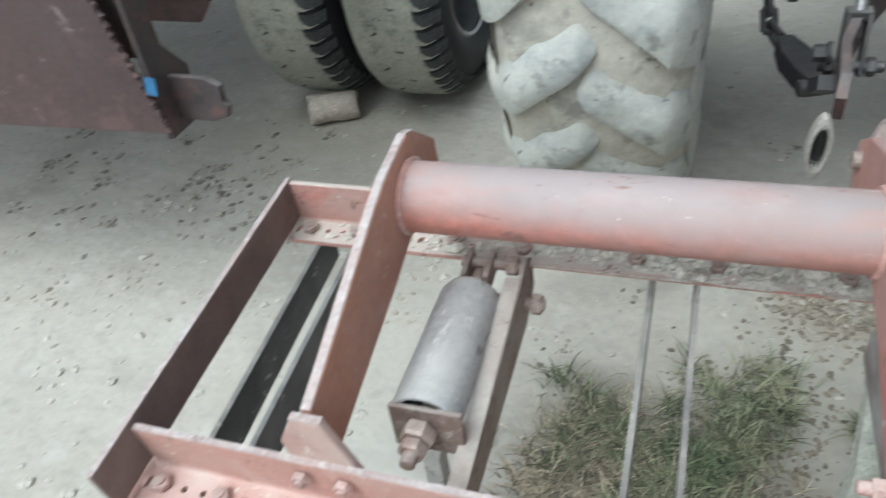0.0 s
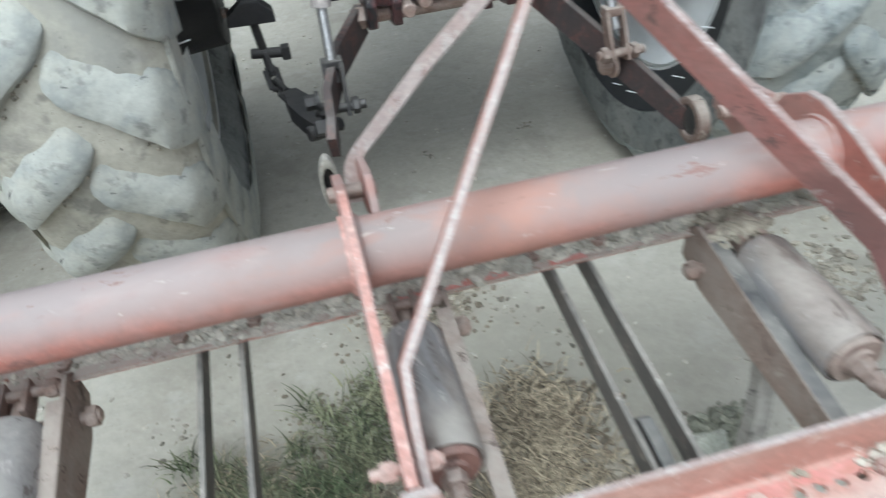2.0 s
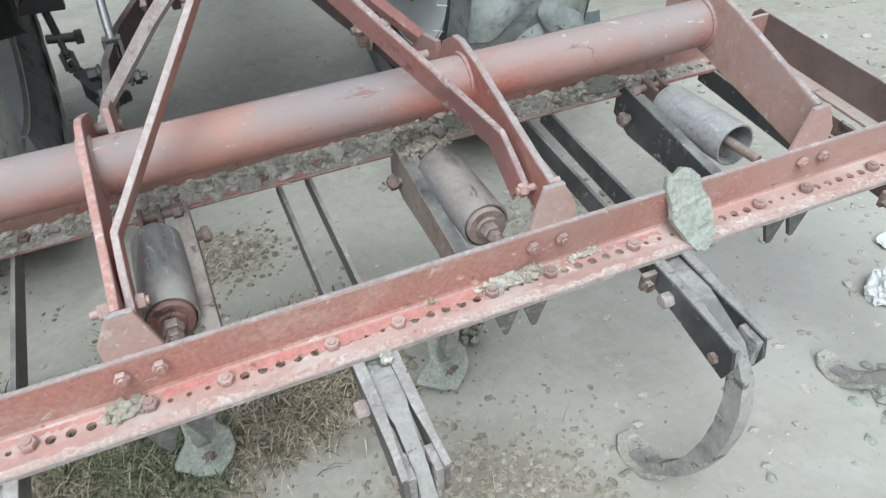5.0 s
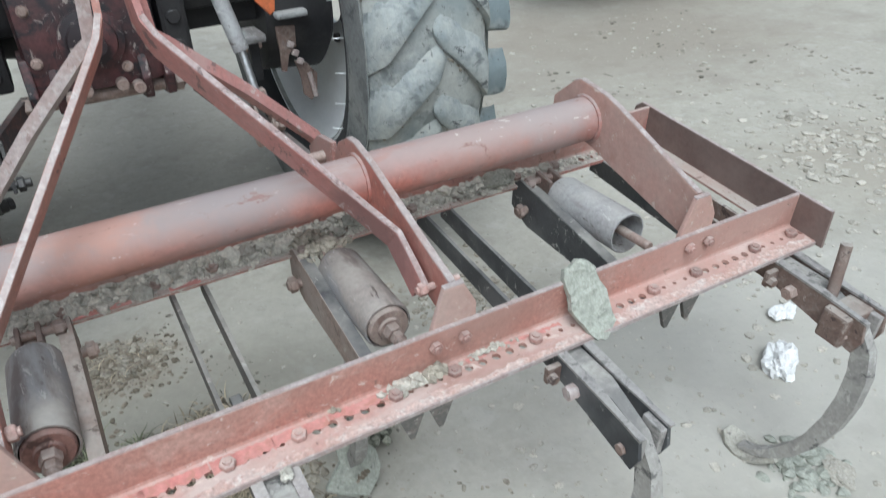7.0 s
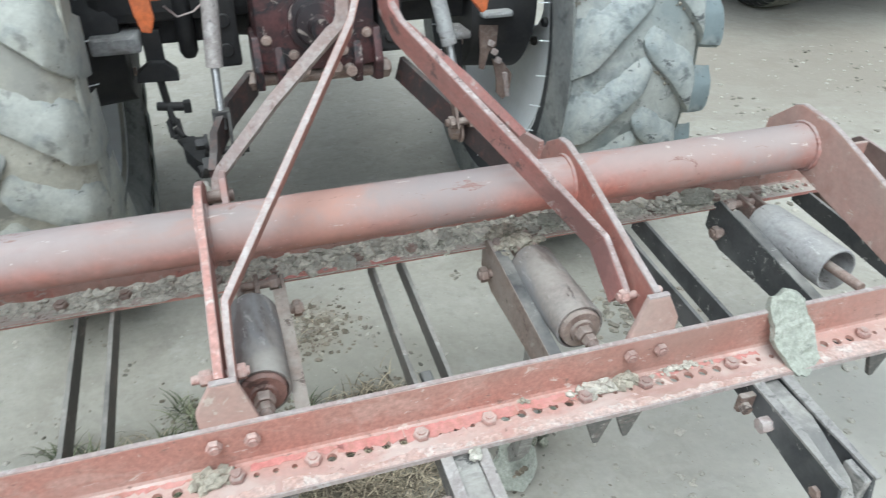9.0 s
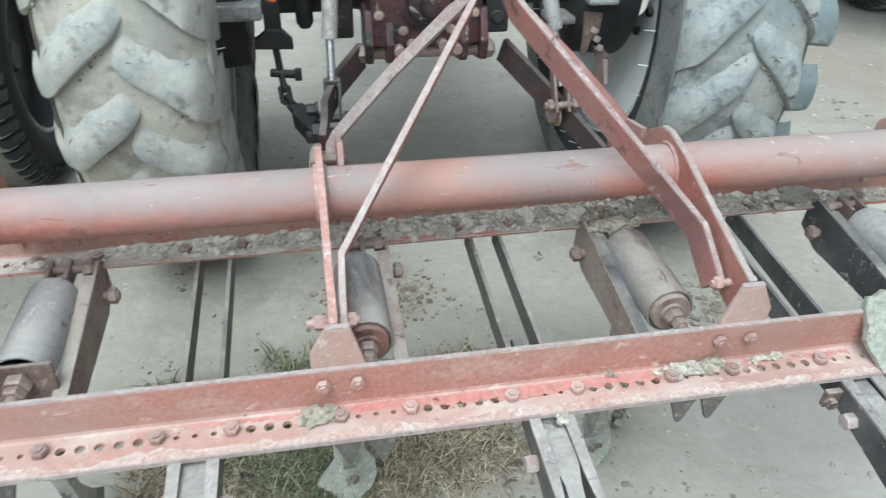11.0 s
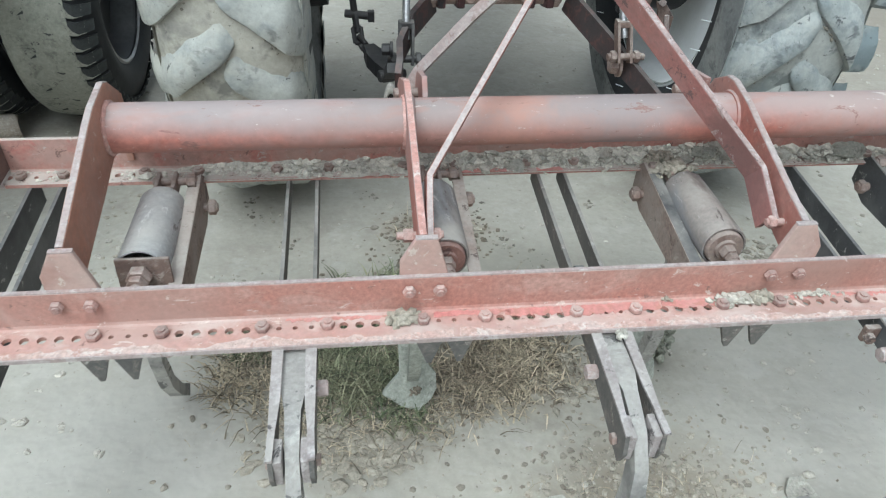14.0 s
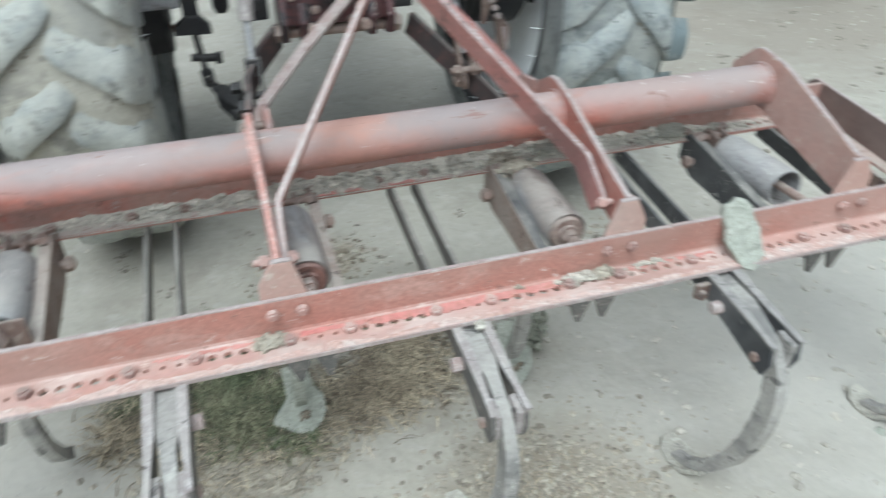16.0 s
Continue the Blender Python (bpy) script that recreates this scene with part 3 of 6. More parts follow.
FY = 0.473
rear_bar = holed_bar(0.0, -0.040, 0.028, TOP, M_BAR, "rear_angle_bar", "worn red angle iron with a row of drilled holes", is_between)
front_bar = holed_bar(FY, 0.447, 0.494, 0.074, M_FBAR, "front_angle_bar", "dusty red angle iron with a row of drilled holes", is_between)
bm = bmesh.new()
flat_bar(bm, [(X0 + 0.01, -0.0415, -0.012), (X1 - 0.01, -0.0415, -0.012)], (0, 0, 1), 0.0085, 0.003, 0.0008)
part("worn_lip", bm, M_EDGE, rear_bar, "paint worn off to bare steel")
bm = bmesh.new()
flat_bar(bm, [(X0 + 0.01, 0.0322, TOP + 0.0004), (X1 - 0.01, 0.0322, TOP + 0.0004)], (0, 1, 0), 0.0078, 0.0022, 0.0008)
part("worn_top_edge", bm, M_EDGE, rear_bar, "paint worn off to bare steel")
rng = random.Random(14)
for x0, x1, ya, yb in ((-0.24, 0.0, 0.014, 0.0225), (0.02, 0.16, 0.010, 0.0225), (0.15, 0.252, 0.002, 0.0225), (0.255, 0.352, -0.003, 0.0225), (0.350, 0.44, 0.000, 0.0225), (0.445, 0.565, 0.003, 0.0225), (0.70, 0.90, 0.011, 0.021)):
    bm = bmesh.new()
    n = int((x1 - x0) / 0.006)
    rim = [(x0 + (x1 - x0) * i / n + rng.uniform(-0.002, 0.002), ya + rng.uniform(-0.004, 0.005)) for i in range(n + 1)]
    rim += [(x1 - (x1 - x0) * i / n, yb + rng.uniform(-0.004, 0.0005)) for i in range(n + 1)]
    prism(bm, rim, "z", FLANGE + 0.0001, FLANGE + 0.0009, 0)
    part("fresh_paint_patch", bm, M_FRESH, rear_bar, "bright fresh red paint")

for x0, x1 in ((0.05, 0.23), (0.30, 0.36)):
    bm = bmesh.new()
    n = int((x1 - x0) / 0.008)
    rim = [(x0 + (x1 - x0) * i / n, 0.4475) for i in range(n + 1)]
    rim += [(x1 - (x1 - x0) * i / n, 0.457 + rng.uniform(-0.003, 0.004)) for i in range(n + 1)]
    prism(bm, rim, "z", FLANGE + 0.0001, FLANGE + 0.002, 0)
    part("fresh_paint_patch", bm, M_FRESH, front_bar, "bright red paint along the edge")
# the near edge of the flange is rubbed pale, in an uneven strip
rng = random.Random(15)
for x0, x1 in ((-0.80, -0.42), (-0.40, 0.05), (0.06, 0.40), (0.42, 0.98), (1.0, 1.53)):
    bm = bmesh.new()
    n = int((x1 - x0) / 0.009)
    rim = [(x0 + (x1 - x0) * i / n, -0.0395) for i in range(n + 1)]
    rim += [(x1 - (x1 - x0) * i / n + rng.uniform(-0.003, 0.003), (-0.026 if x1 < 0.99 else -0.016) + 0.014 * noise.noise(Vector((x1 - (x1 - x0) * i / n, 2, 0)) * 9) + rng.uniform(-0.004, 0.004)) for i in range(n + 1)]
    prism(bm, rim, "z", FLANGE + 0.0001, FLANGE + 0.0006, 0)
    part("rubbed_strip", bm, M_RUBBED, rear_bar, "paint rubbed pale along the edge")

for x, out in ((X0, 1), (X1, -1)):
    bm = bmesh.new()
    a, b = sorted((x, x + out * 0.008))
    prism(bm, [(-0.046, 0.006), (0.506, 0.000), (0.506, 0.076), (-0.046, 0.082)] if out > 0 else [(-0.056, -0.017), (0.545, -0.012), (0.552, 0.030), (0.544, 0.056), (0.524, 0.073), (-0.052, 0.072)], "x", a, b)
    side_bar = part("side_bar", bm, M_SIDE, cultivator, "dark brown flat steel")
    bm = bmesh.new()
    ends = [((a + b) / 2, -0.051, 0.0725), ((a + b) / 2, 0.524, 0.0735), ((a + b) / 2, 0.5445, 0.0565)] if out < 0 else [((a + b) / 2, -0.045, 0.0825), ((a + b) / 2, 0.505, 0.0765)]
    flat_bar(bm, ends, (1, 0, 0), 0.0075, 0.002, 0.0005)
    part("worn_edge", bm, M_EDGE, side_bar, "paint worn off the upper edge")
    if out < 0:      # lower flange of the angle, strewn with crumbs
        bm = bmesh.new()
        box(bm, (a - 0.017, 0.245, -0.014), (0.034, 0.38, 0.006), bevel=0.001)
        part("lower_flange", bm, M_FBAR, side_bar, "dusty lower flange")

# main tube and its weld beads
TY_, TZ_, TR_ = 0.397, 0.157, 0.049
PLATES = (-0.585, 0.0, 0.69, 1.245)
bm = bmesh.new()
rings(bm, [((PLATES[0], TY_, TZ_), TR_), ((PLATES[3], TY_, TZ_), TR_)], 48)
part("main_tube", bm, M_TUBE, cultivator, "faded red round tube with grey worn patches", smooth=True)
rng = random.Random(4)
for x, side in ((PLATES[0] + 0.009, 1), (PLATES[1] - 0.008, -1), (PLATES[1] + 0.008, 1), (PLATES[2] - 0.008, -1), (PLATES[2] + 0.008, 1), (PLATES[3] - 0.009, -1)):
    bm = bmesh.new()
    loops = []
    for k in range(72):
        t = 2 * math.pi * k / 72
        fat = 0.0052 + rng.uniform(-0.001, 0.0012)
        loops.append([bm.verts.new((x + fat * math.cos(a), TY_ + (TR_ + 0.001 + fat * math.sin(a)) * math.cos(t), TZ_ + (TR_ + 0.001 + fat * math.sin(a)) * math.sin(t))) for a in (0, 1.26, 2.51, 3.77, 5.03)])
    for k in range(72):
        for i in range(5):
            bm.faces.new((loops[k][i], loops[k][(i + 1) % 5], loops[(k + 1) % 72][(i + 1) % 5], loops[(k + 1) % 72][i]))
    part("weld_bead", bm, M_PINK if x < 0.0 else M_TUBE, cultivator, smooth=True)

# bracket plates from the tube back to the rear bar
END = [(0.520, 0.02), (0.516, 0.165), (0.500, 0.180), (0.452, 0.226), (0.430, 0.236), (0.345, 0.232), (0.300, 0.222), (0.110, 0.166), (0.052, 0.150), (0.047, 0.080), (0.075, 0.046), (0.290, 0.084), (0.365, 0.100), (0.430, 0.108), (0.484, 0.085), (0.486, 0.02)]
MIDP = [(0.520, 0.02), (0.600, 0.085), (0.602, 0.135), (0.560, 0.170), (0.500, 0.200), (0.452, 0.222), (0.420, 0.228), (0.345, 0.218), (0.300, 0.206), (0.110, 0.160), (0.052, 0.148), (0.047, 0.085), (0.075, 0.060), (0.270, 0.105), (0.365, 0.108), (0.430, 0.108), (0.484, 0.085), (0.486, 0.02)]
SHORT = [(0.520, 0.02), (0.520, 0.150), (0.498, 0.192)] + MIDP[5:]
for i, x in enumerate(PLATES):
    bm = bmesh.new()
    prism(bm, SHORT if i == 2 else END if i in (0, 3) else MIDP, "x", x - 0.007, x + 0.007, 0.002)
    plate = part("bracket_plate", bm, (M_PLATE, M_TUBE, M_TUBE, M_GUSS)[i], cultivator, ("thick orange-brown steel plate", "thick red steel plate", "thick red steel plate", "thick dusty pink steel plate")[i])
    # the flame-cut rim has lost its paint
    bm = bmesh.new()
    rim = (END if i in (0, 3) else MIDP)[3:9] if i in (0, 3) else MIDP[5:11]
    flat_bar(bm, [(x, y, z + 0.0008) for y, z in rim], (1, 0, 0), 0.0115, 0.0022, 0)
    part("cut_edge", bm, M_PINK if i == 1 else M_EDGE, plate, "chipped salmon-pink edge" if i == 1 else "bare pale cut edge")
    # gusset on the rear bar
    s = 1 if i < 2 else -1
    bm = bmesh.new()
    prism(bm, [(x - s * 0.040, 0.0), (x + s * 0.048, 0.0), (x + s * 0.048, 0.060), (x + s * 0.024, 0.150), (x - s * 0.014, 0.150), (x - s * 0.040, 0.100)], "y", 0.0365, 0.0475, 0.003)
    gusset = part("gusset", bm, M_GUSS, cultivator, "dusty red steel gusset")
    bm = bmesh.new()
    box(bm, (x + s * 0.005, 0.042, 0.1515), (0.038, 0.0105, 0.003), bevel=0.001)
    part("cut_edge", bm, M_EDGE, gusset, "bare pale cut edge")
    for dx in ((-0.024, 0.030), (-0.024, 0.030), (-0.010, 0.046), (-0.024, 0.026))[i]:
        bm = bmesh.new()
        bolt(bm, (x + s * dx, 0.0278, 0.046), (0, -1, 0), 0.0122, 0.010, 0.006, 0)
        part("bolt", bm, M_REDNUT, cultivator)

# bolts of the tine clamps, on both bars
for y0 in (0.0, FY):
    for ux in UNITS:
        for dx in (-2 * PITCH, 2 * PITCH):
            if not X0 + 0.005 < ux + dx < X1 - 0.02:
                continue
            dx += 0.025 if ux + dx < X0 + 0.02 else 0
            bm = bmesh.new()
            bolt(bm, (ux + dx, y0, FLANGE), (0, 0, 1), 0.0132, 0.010, 0.005, 0)
            part("bolt", bm, M_REDNUT if y0 == 0 else M_NUT, cultivator)

# A-frame: rear straps and front struts, bent and meeting at the top
W_STRAP = (0, -0.648, 0.762)


def strap_path(pts, s):
    """Centre line of a strap whose upper edge runs through pts; s mirrors it."""
    w = Vector(W_STRAP) * 0.024
    return [Vector((MID + 0.008 + s * (p[0] - MID - 0.008), p[1], p[2])) - w for p in pts]


REAR = [(0.016, 0.065, 0.112), (0.018, 0.120, 0.150), (0.022, 0.173, 0.187), (0.103, 0.273, 0.272), (0.213, 0.407, 0.386), (0.296, 0.509, 0.473), (0.311, 0.535, 0.505), (0.316, 0.560, 0.580), (0.318, 0.585, 0.680)]
REAR_WIDE = [(0.017, 0.088, 0.129)] + REAR[1:]
for s, lab in ((1, "narrow red steel strap, paint worn along the edge"), (-1, "red steel strap with black chipped paint")):
    bm = bmesh.new()
    flat_bar(bm, [p if s > 0 else p - Vector(W_STRAP) * 0.028 for p in strap_path(REAR if s > 0 else REAR_WIDE, s)], W_STRAP, 0.046 if s > 0 else [0.066, 0.066, 0.066, 0.066, 0.066, 0.066, 0.066, 0.066, 0.066], 0.012)
    strap = part("rear_strap", bm, M_STRAP if s < 0 else M_REDSIDE, cultivator, lab)
    bm = bmesh.new()
    edge = [Vector(p) + Vector(W_STRAP) * (0.0235 if s > 0 else 0.0055) for p in strap_path(REAR if s > 0 else REAR_WIDE, s)]
    flat_bar(bm, edge, (1, 0, 0), 0.010, 0.003, 0)
    part("worn_edge", bm, M_EDGE if s > 0 else M_DULL, strap, "paint worn off to grey steel")
FRONT = [(0.024, 0.625, 0.062), (0.026, 0.640, 0.095), (0.032, 0.645, 0.122), (0.046, 0.641, 0.145), (0.160, 0.612, 0.293), (0.276, 0.580, 0.428), (0.292, 0.577, 0.452), (0.299, 0.580, 0.550), (0.304, 0.585, 0.680)]
FRONT_R = [(0.676 - x + 0.052 * min(1, max(0, (0.45 - z) / 0.30)), y, z - 0.006) for x, y, z in FRONT]
for s in (1, -1):
    bm = bmesh.new()
    pts = [Vector(p) for p in (FRONT if s > 0 else FRONT_R)]
    flat_bar(bm, pts, (0.0, 0.75, -0.66), 0.027, 0.022, 0.008)
    part("front_strut", bm, M_EDGE if s > 0 else M_STRAP, cultivator, "bent steel strut with pinkish worn paint", smooth=True)
bm = bmesh.new()
rod(bm, (0.262, 0.568, 0.575), (0.41, 0.568, 0.575), 0.011)
hexa(bm, (0.262, 0.568, 0.575), (0.276, 0.568, 0.575), 0.02)
hexa(bm, (0.396, 0.568, 0.575), (0.41, 0.568, 0.575), 0.02)
part("top_pin", bm, M_NUT, cultivator, "rusty cross bolt")
for x, s in ((0.0, 1), (0.69, -1)):
    # lug in front of the tube, strap bolt
    bm = bmesh.new()
    if s > 0:
        prism(bm, [(0.445, 0.15), (0.60, 0.075), (0.655, 0.075), (0.662, 0.105), (0.60, 0.165), (0.50, 0.205)], "x", x + 0.036, x + 0.048, 0.002)
    else:
        prism(bm, [(0.521, 0.045), (0.655, 0.075), (0.662, 0.105), (0.60, 0.160), (0.521, 0.180)], "x", x - 0.012, x, 0.002)
    part("hitch_lug", bm, M_TUBE, cultivator, "red steel lug")
    bm = bmesh.new()
    rod(bm, (x - (0.018 if s > 0 else -0.062), 0.57, 0.125), (x + s * 0.058, 0.57, 0.125), 0.0125)
    part("hitch_pin", bm, M_NUT, cultivator, "rusty hitch pin")
    bm = bmesh.new()
    hexa(bm, (x - s * 0.012, 0.100, 0.108), (x - s * 0.030, 0.100, 0.108), 0.0125)
    hexa(bm, (x + s * 0.023, 0.100, 0.108), (x + s * 0.037, 0.100, 0.108), 0.0125)
    rod(bm, (x - s * 0.042, 0.100, 0.108), (x + s * 0.042, 0.100, 0.108), 0.007)
    part("strap_bolt", bm, M_REDNUT, cultivator)


# tine units
def rear_unit(ux, mat, lip_mat, clamp=False, nuts=(-1, 1)):
    """A rear tine: two long side plates below both bars, a curved shank clamped between their ends."""
    for s in (-1, 1):
        x = ux + s * 0.031
        bm = bmesh.new()
        deep = 0.020 if mat == M_BLACK and ux < 0 else 0.0
        prism(bm, [(0.490, -0.017), (0.490, -0.062 - deep), (-0.06, -0.070 - deep), (-0.250, -0.100), (-0.262, -0.066), (-0.252, -0.022), (-0.03, -0.017)], "x", x - 0.004, x + 0.004, 0.0012)
        plate = part("side_plate", bm, mat, cultivator)
        bm = bmesh.new()
        flat_bar(bm, [(x - s * 0.003, -0.030, -0.0165), (x - s * 0.003, -0.150, -0.0180), (x - s * 0.001, -0.205, -0.0205), (x + s * 0.001, -0.258, -0.0215)], (1, 0, 0), [0.019, 0.017, 0.011, 0.011], 0.005, 0.0012)
        part("top_lip", bm, lip_mat, plate, "scuffed bare grey lip")
        bm = bmesh.new()
        box(bm, (x - s * 0.010, -0.232, -0.060), (0.014, 0.045, 0.060), bevel=0.003)
        part("spacer", bm, lip_mat, plate)
        if s in nuts:
            bm = bmesh.new()
            p = Vector((x + s * 0.004, -0.098, -0.055))
            hexa(bm, p, p + Vector((s * 0.020, 0, 0)), 0.015)
            part("pivot_nut", bm, M_EDGE if mat in (M_BLACK, M_DARKARM) else M_NUT, plate)
        bm = bmesh.new()
        hexa(bm, (x + s * 0.004, -0.225, -0.072), (x + s * 0.012, -0.225, -0.072), 0.011)
        part("clamp_nut", bm, M_NUT, plate)
    for s in nuts[:1] if len(nuts) > 1 else ():
        bm = bmesh.new()
        box(bm, (ux + s * 0.052, -0.052, -0.045), (0.030, 0.012, 0.036), bevel=0.003)
        hexa(bm, (ux + s * 0.058, -0.056, -0.048), (ux + s * 0.058, -0.070, -0.048), 0.011)
        part("stop_bolt", bm, M_RUST, cultivator)
    lean = [0, 0, 0, 0, 0, 0, -0.003, -0.008, -0.014, -0.020, -0.026, -0.031, -0.035]
    path = [(0.03, -0.040), (-0.125, -0.034), (-0.160, -0.038), (-0.225, -0.060), (-0.258, -0.105), (-0.272, -0.16), (-0.275, -0.23), (-0.268, -0.30), (-0.250, -0.37), (-0.222, -0.43), (-0.185, -0.48), (-0.150, -0.510), (-0.115, -0.522)]
    bm = bmesh.new()
    flat_bar(bm, [(ux + dx, *p) for dx, p in zip(lean, path)], (1, 0, 0), [0.040, 0.040, 0.026, 0.022, 0.024] + [0.028] * 8, [0.018, 0.02, 0.026, 0.034, 0.04, 0.042, 0.042, 0.040, 0.036, 0.030, 0.022, 0.016, 0.010], 0.004)
    sh = part("shank", bm, M_SHANK, cultivator, "curved forged steel shank, soil-polished", smooth=True)
    bm = bmesh.new()
    flat_bar(bm, [(ux - 0.022, -0.205, -0.482), (ux - 0.026, -0.168, -0.516), (ux - 0.029, -0.125, -0.532), (ux - 0.031, -0.090, -0.529), (ux - 0.033, -0.066, -0.516)], (1, 0, 0), [0.036, 0.066, 0.078, 0.064, 0.030], 0.010, 0.002)
    part("shovel", bm, M_POINT, sh, "worn curled steel shovel point", smooth=True)
    if mat == M_DARKARM and ux > 0.3:
        bm = bmesh.new()
        prism(bm, [(0.185, -0.066), (0.10, -0.066), (0.09, -0.050), (0.13, -0.044), (0.17, -0.046)], "x", ux - 0.010, ux + 0.010, 0.004)
        part("shank_heel", bm, M_BLACK, cultivator, "dark heel of the shank between the side plates")
    if clamp:
        bm = bmesh.new()
        box(bm, (ux, -0.205, -0.062), (0.105, 0.055, 0.070), bevel=0.006)
        part("clamp_block", bm, M_RUST, cultivator, "rusty welded clamp block")
        bm = bmesh.new()
        rod(bm, (ux - 0.012, -0.165, -0.05), (ux + 0.014, -0.140, 0.075), 0.0115)
        part("clamp_rod", bm, M_RUST, cultivator, "upright rusty steel rod")


def front_unit(ux, mat, cyl, cap, shank_mat=None):
    """A front tine: strap tails behind the rear bar, a spring housing lying between the bars, a shank under the front bar."""
    for s in (-1, 1):
        x = ux - 0.020 + s * 0.027
        bm = bmesh.new()
        prism(bm, [(x - 0.024, -0.0165), (x + 0.022, -0.0165), (x + 0.004, -0.072), (x - 0.004, -0.072)], "y", -0.042, -0.032, 0.001)
        part("tail_point", bm, M_DARKARM, cultivator, "pointed end of a steel strap")
    cx = ux
    side = 1 if ux < 0.3 else -1
    # channel beside the housing: web and top flange
    bm = bmesh.new()
    web = [(0.465, -0.012), (0.44, 0.012), (0.37, 0.006), (0.06, -0.018), (-0.03, -0.018), (-0.03, -0.035), (0.06, -0.080), (0.40, -0.095), (0.465, -0.07)]
    prism(bm, web, "x", cx + side * 0.062, cx + side * 0.069, 0.0015)
    web_part = part("side_channel", bm, mat, cultivator)
    bm = bmesh.new()
    flat_bar(bm, [(cx + side * 0.056, 0.40, 0.006), (cx + side * 0.056, 0.36, 0.004), (cx + side * 0.056, 0.07, -0.020)], (1, 0, 0), 0.023, 0.006)
    part("channel_flange", bm, M_BLACK if ux > 0.5 else mat, web_part)
    bm = bmesh.new()
    r = 0.046
    a, b = Vector((cx, 0.372, -0.008)), Vector((cx, 0.142, 0.012)) if cap != "open" else Vector((cx + 0.004, 0.150, 0.016))
    d = (b - a).normalized()
    rings(bm, [(a, r * 0.55), (a + d * 0.004, r * 0.9), (a + d * 0.016, r), (b - d * 0.003, r), (b, r * 0.975), (b, r * 0.90), (b - d * 0.09, r * 0.90)], 36, cap=False)
    rings(bm, [(a + d * 0.001, r * 0.5), (a - d * 0.001, r * 0.5)], 20)
    hous = part("spring_housing", bm, cyl, cultivator, "dusty grey steel spring housing", smooth=True)
    if cap == "disc":
        bm = bmesh.new()
        rings(bm, [(b - d * 0.018, r * 0.84), (b + d * 0.004, r * 0.84), (b + d * 0.008, r * 0.78), (b + d * 0.008, r * 0.50), (b + d * 0.014, r * 0.46)], 28)
        part("spring_cap", bm, M_WEB if ux > 0.5 else M_CAP, hous, "rusty spring cap", smooth=True)
    elif cap == "square":
        bm = bmesh.new()
        box(bm, b + Vector((0.006, -0.004, -0.008)), (0.096, 0.008, 0.078), Matrix.Rotation(radians(-6), 4, "X"), bevel=0.003)
        part("end_plate", bm, M_RUST, hous, "brown square end plate")
    bm = bmesh.new()
    if cap == "open":
        rod(bm, b - d * 0.16, b + d * 0.065, 0.010)
    else:
        rod(bm, b - d * 0.03, b + d * 0.066, 0.0100)
        big = 1.0 if cap == "square" else 0.76
        hexa(bm, b + d * 0.010, b + d * 0.032, 0.0225 * big)
        hexa(bm, b + d * 0.034, b + d * 0.050, 0.0185 * big)
    part("tension_rod", bm, M_NUT, hous, "rusty threaded rod and nuts")
    # clevis at the front end
    for s in (-1, 1):
        bm = bmesh.new()
        box(bm, (cx + s * 0.017, 0.416, 0.001), (0.009, 0.058, 0.036), bevel=0.003)
        part("clevis_cheek", bm, M_NUT, cultivator)
    bm = bmesh.new()
    rod(bm, a - d * 0.06, a + d * 0.01, 0.012)
    part("eye_bolt", bm, M_NUT, cultivator)
    bm = bmesh.new()
    rod(bm, (cx - side * 0.03, 0.428, 0.004), (cx + side * 0.062, 0.428, 0.004), 0.0085)
    hexa(bm, (cx + side * 0.040, 0.428, 0.004), (cx + side * 0.058, 0.428, 0.004), 0.0150)
    part("clevis_bolt", bm, M_NUT, cultivator)
    bm = bmesh.new()
    rod(bm, (cx - 0.02, 0.405, -0.050), (cx + side * 0.098, 0.405, -0.050), 0.010)
    hexa(bm, (cx + side * 0.078, 0.405, -0.050), (cx + side * 0.094, 0.405, -0.050), 0.017)
    part("pivot_bolt", bm, M_NUT, cultivator)
    if not shank_mat:
        return
    sx = cx - 0.045
    bm = bmesh.new()
    flat_bar(bm, [(cx - 0.01, 0.42, -0.05), (cx - 0.02, 0.33, -0.065), (cx - 0.03, 0.25, -0.12), (sx, 0.215, -0.20), (sx, 0.205, -0.30), (sx, 0.222, -0.40), (sx, 0.262, -0.48), (sx, 0.310, -0.540)], (1, 0, 0), 0.028, 0.03, 0.004)
    sh = part("shank", bm, M_CAKED if shank_mat == M_POINT else M_SHANK, cultivator, "curved forged steel shank coated with soil", smooth=True)
    if shank_mat == M_SHANK:
        return
    bm = bmesh.new()
    outline = [(-0.034, 0.13), (-0.008, 0.134), (0.030, 0.13), (0.034, 0.07), (0.058, 0.040), (0.060, 0.000), (0.046, -0.024), (0.012, -0.050), (-0.030, -0.036), (-0.074, -0.014), (-0.072, -0.004), (-0.030, 0.05)]
    prism(bm, [(sx + p[0], p[1]) for p in outline], "y", -0.006, 0.006, 0.002)
    for v in bm.verts:
        v.co.y += 5.0 * (v.co.x - sx) ** 2
    bmesh.ops.transform(bm, matrix=Matrix.Translation((0, 0.232, -0.502)) @ Matrix.Rotation(radians(-28), 4, "X"), verts=bm.verts[:])
    part("shovel", bm, M_CAKED, sh, "steel shovel caked with grey dried clay")
    rng = random.Random(18)
    bm = bmesh.new()
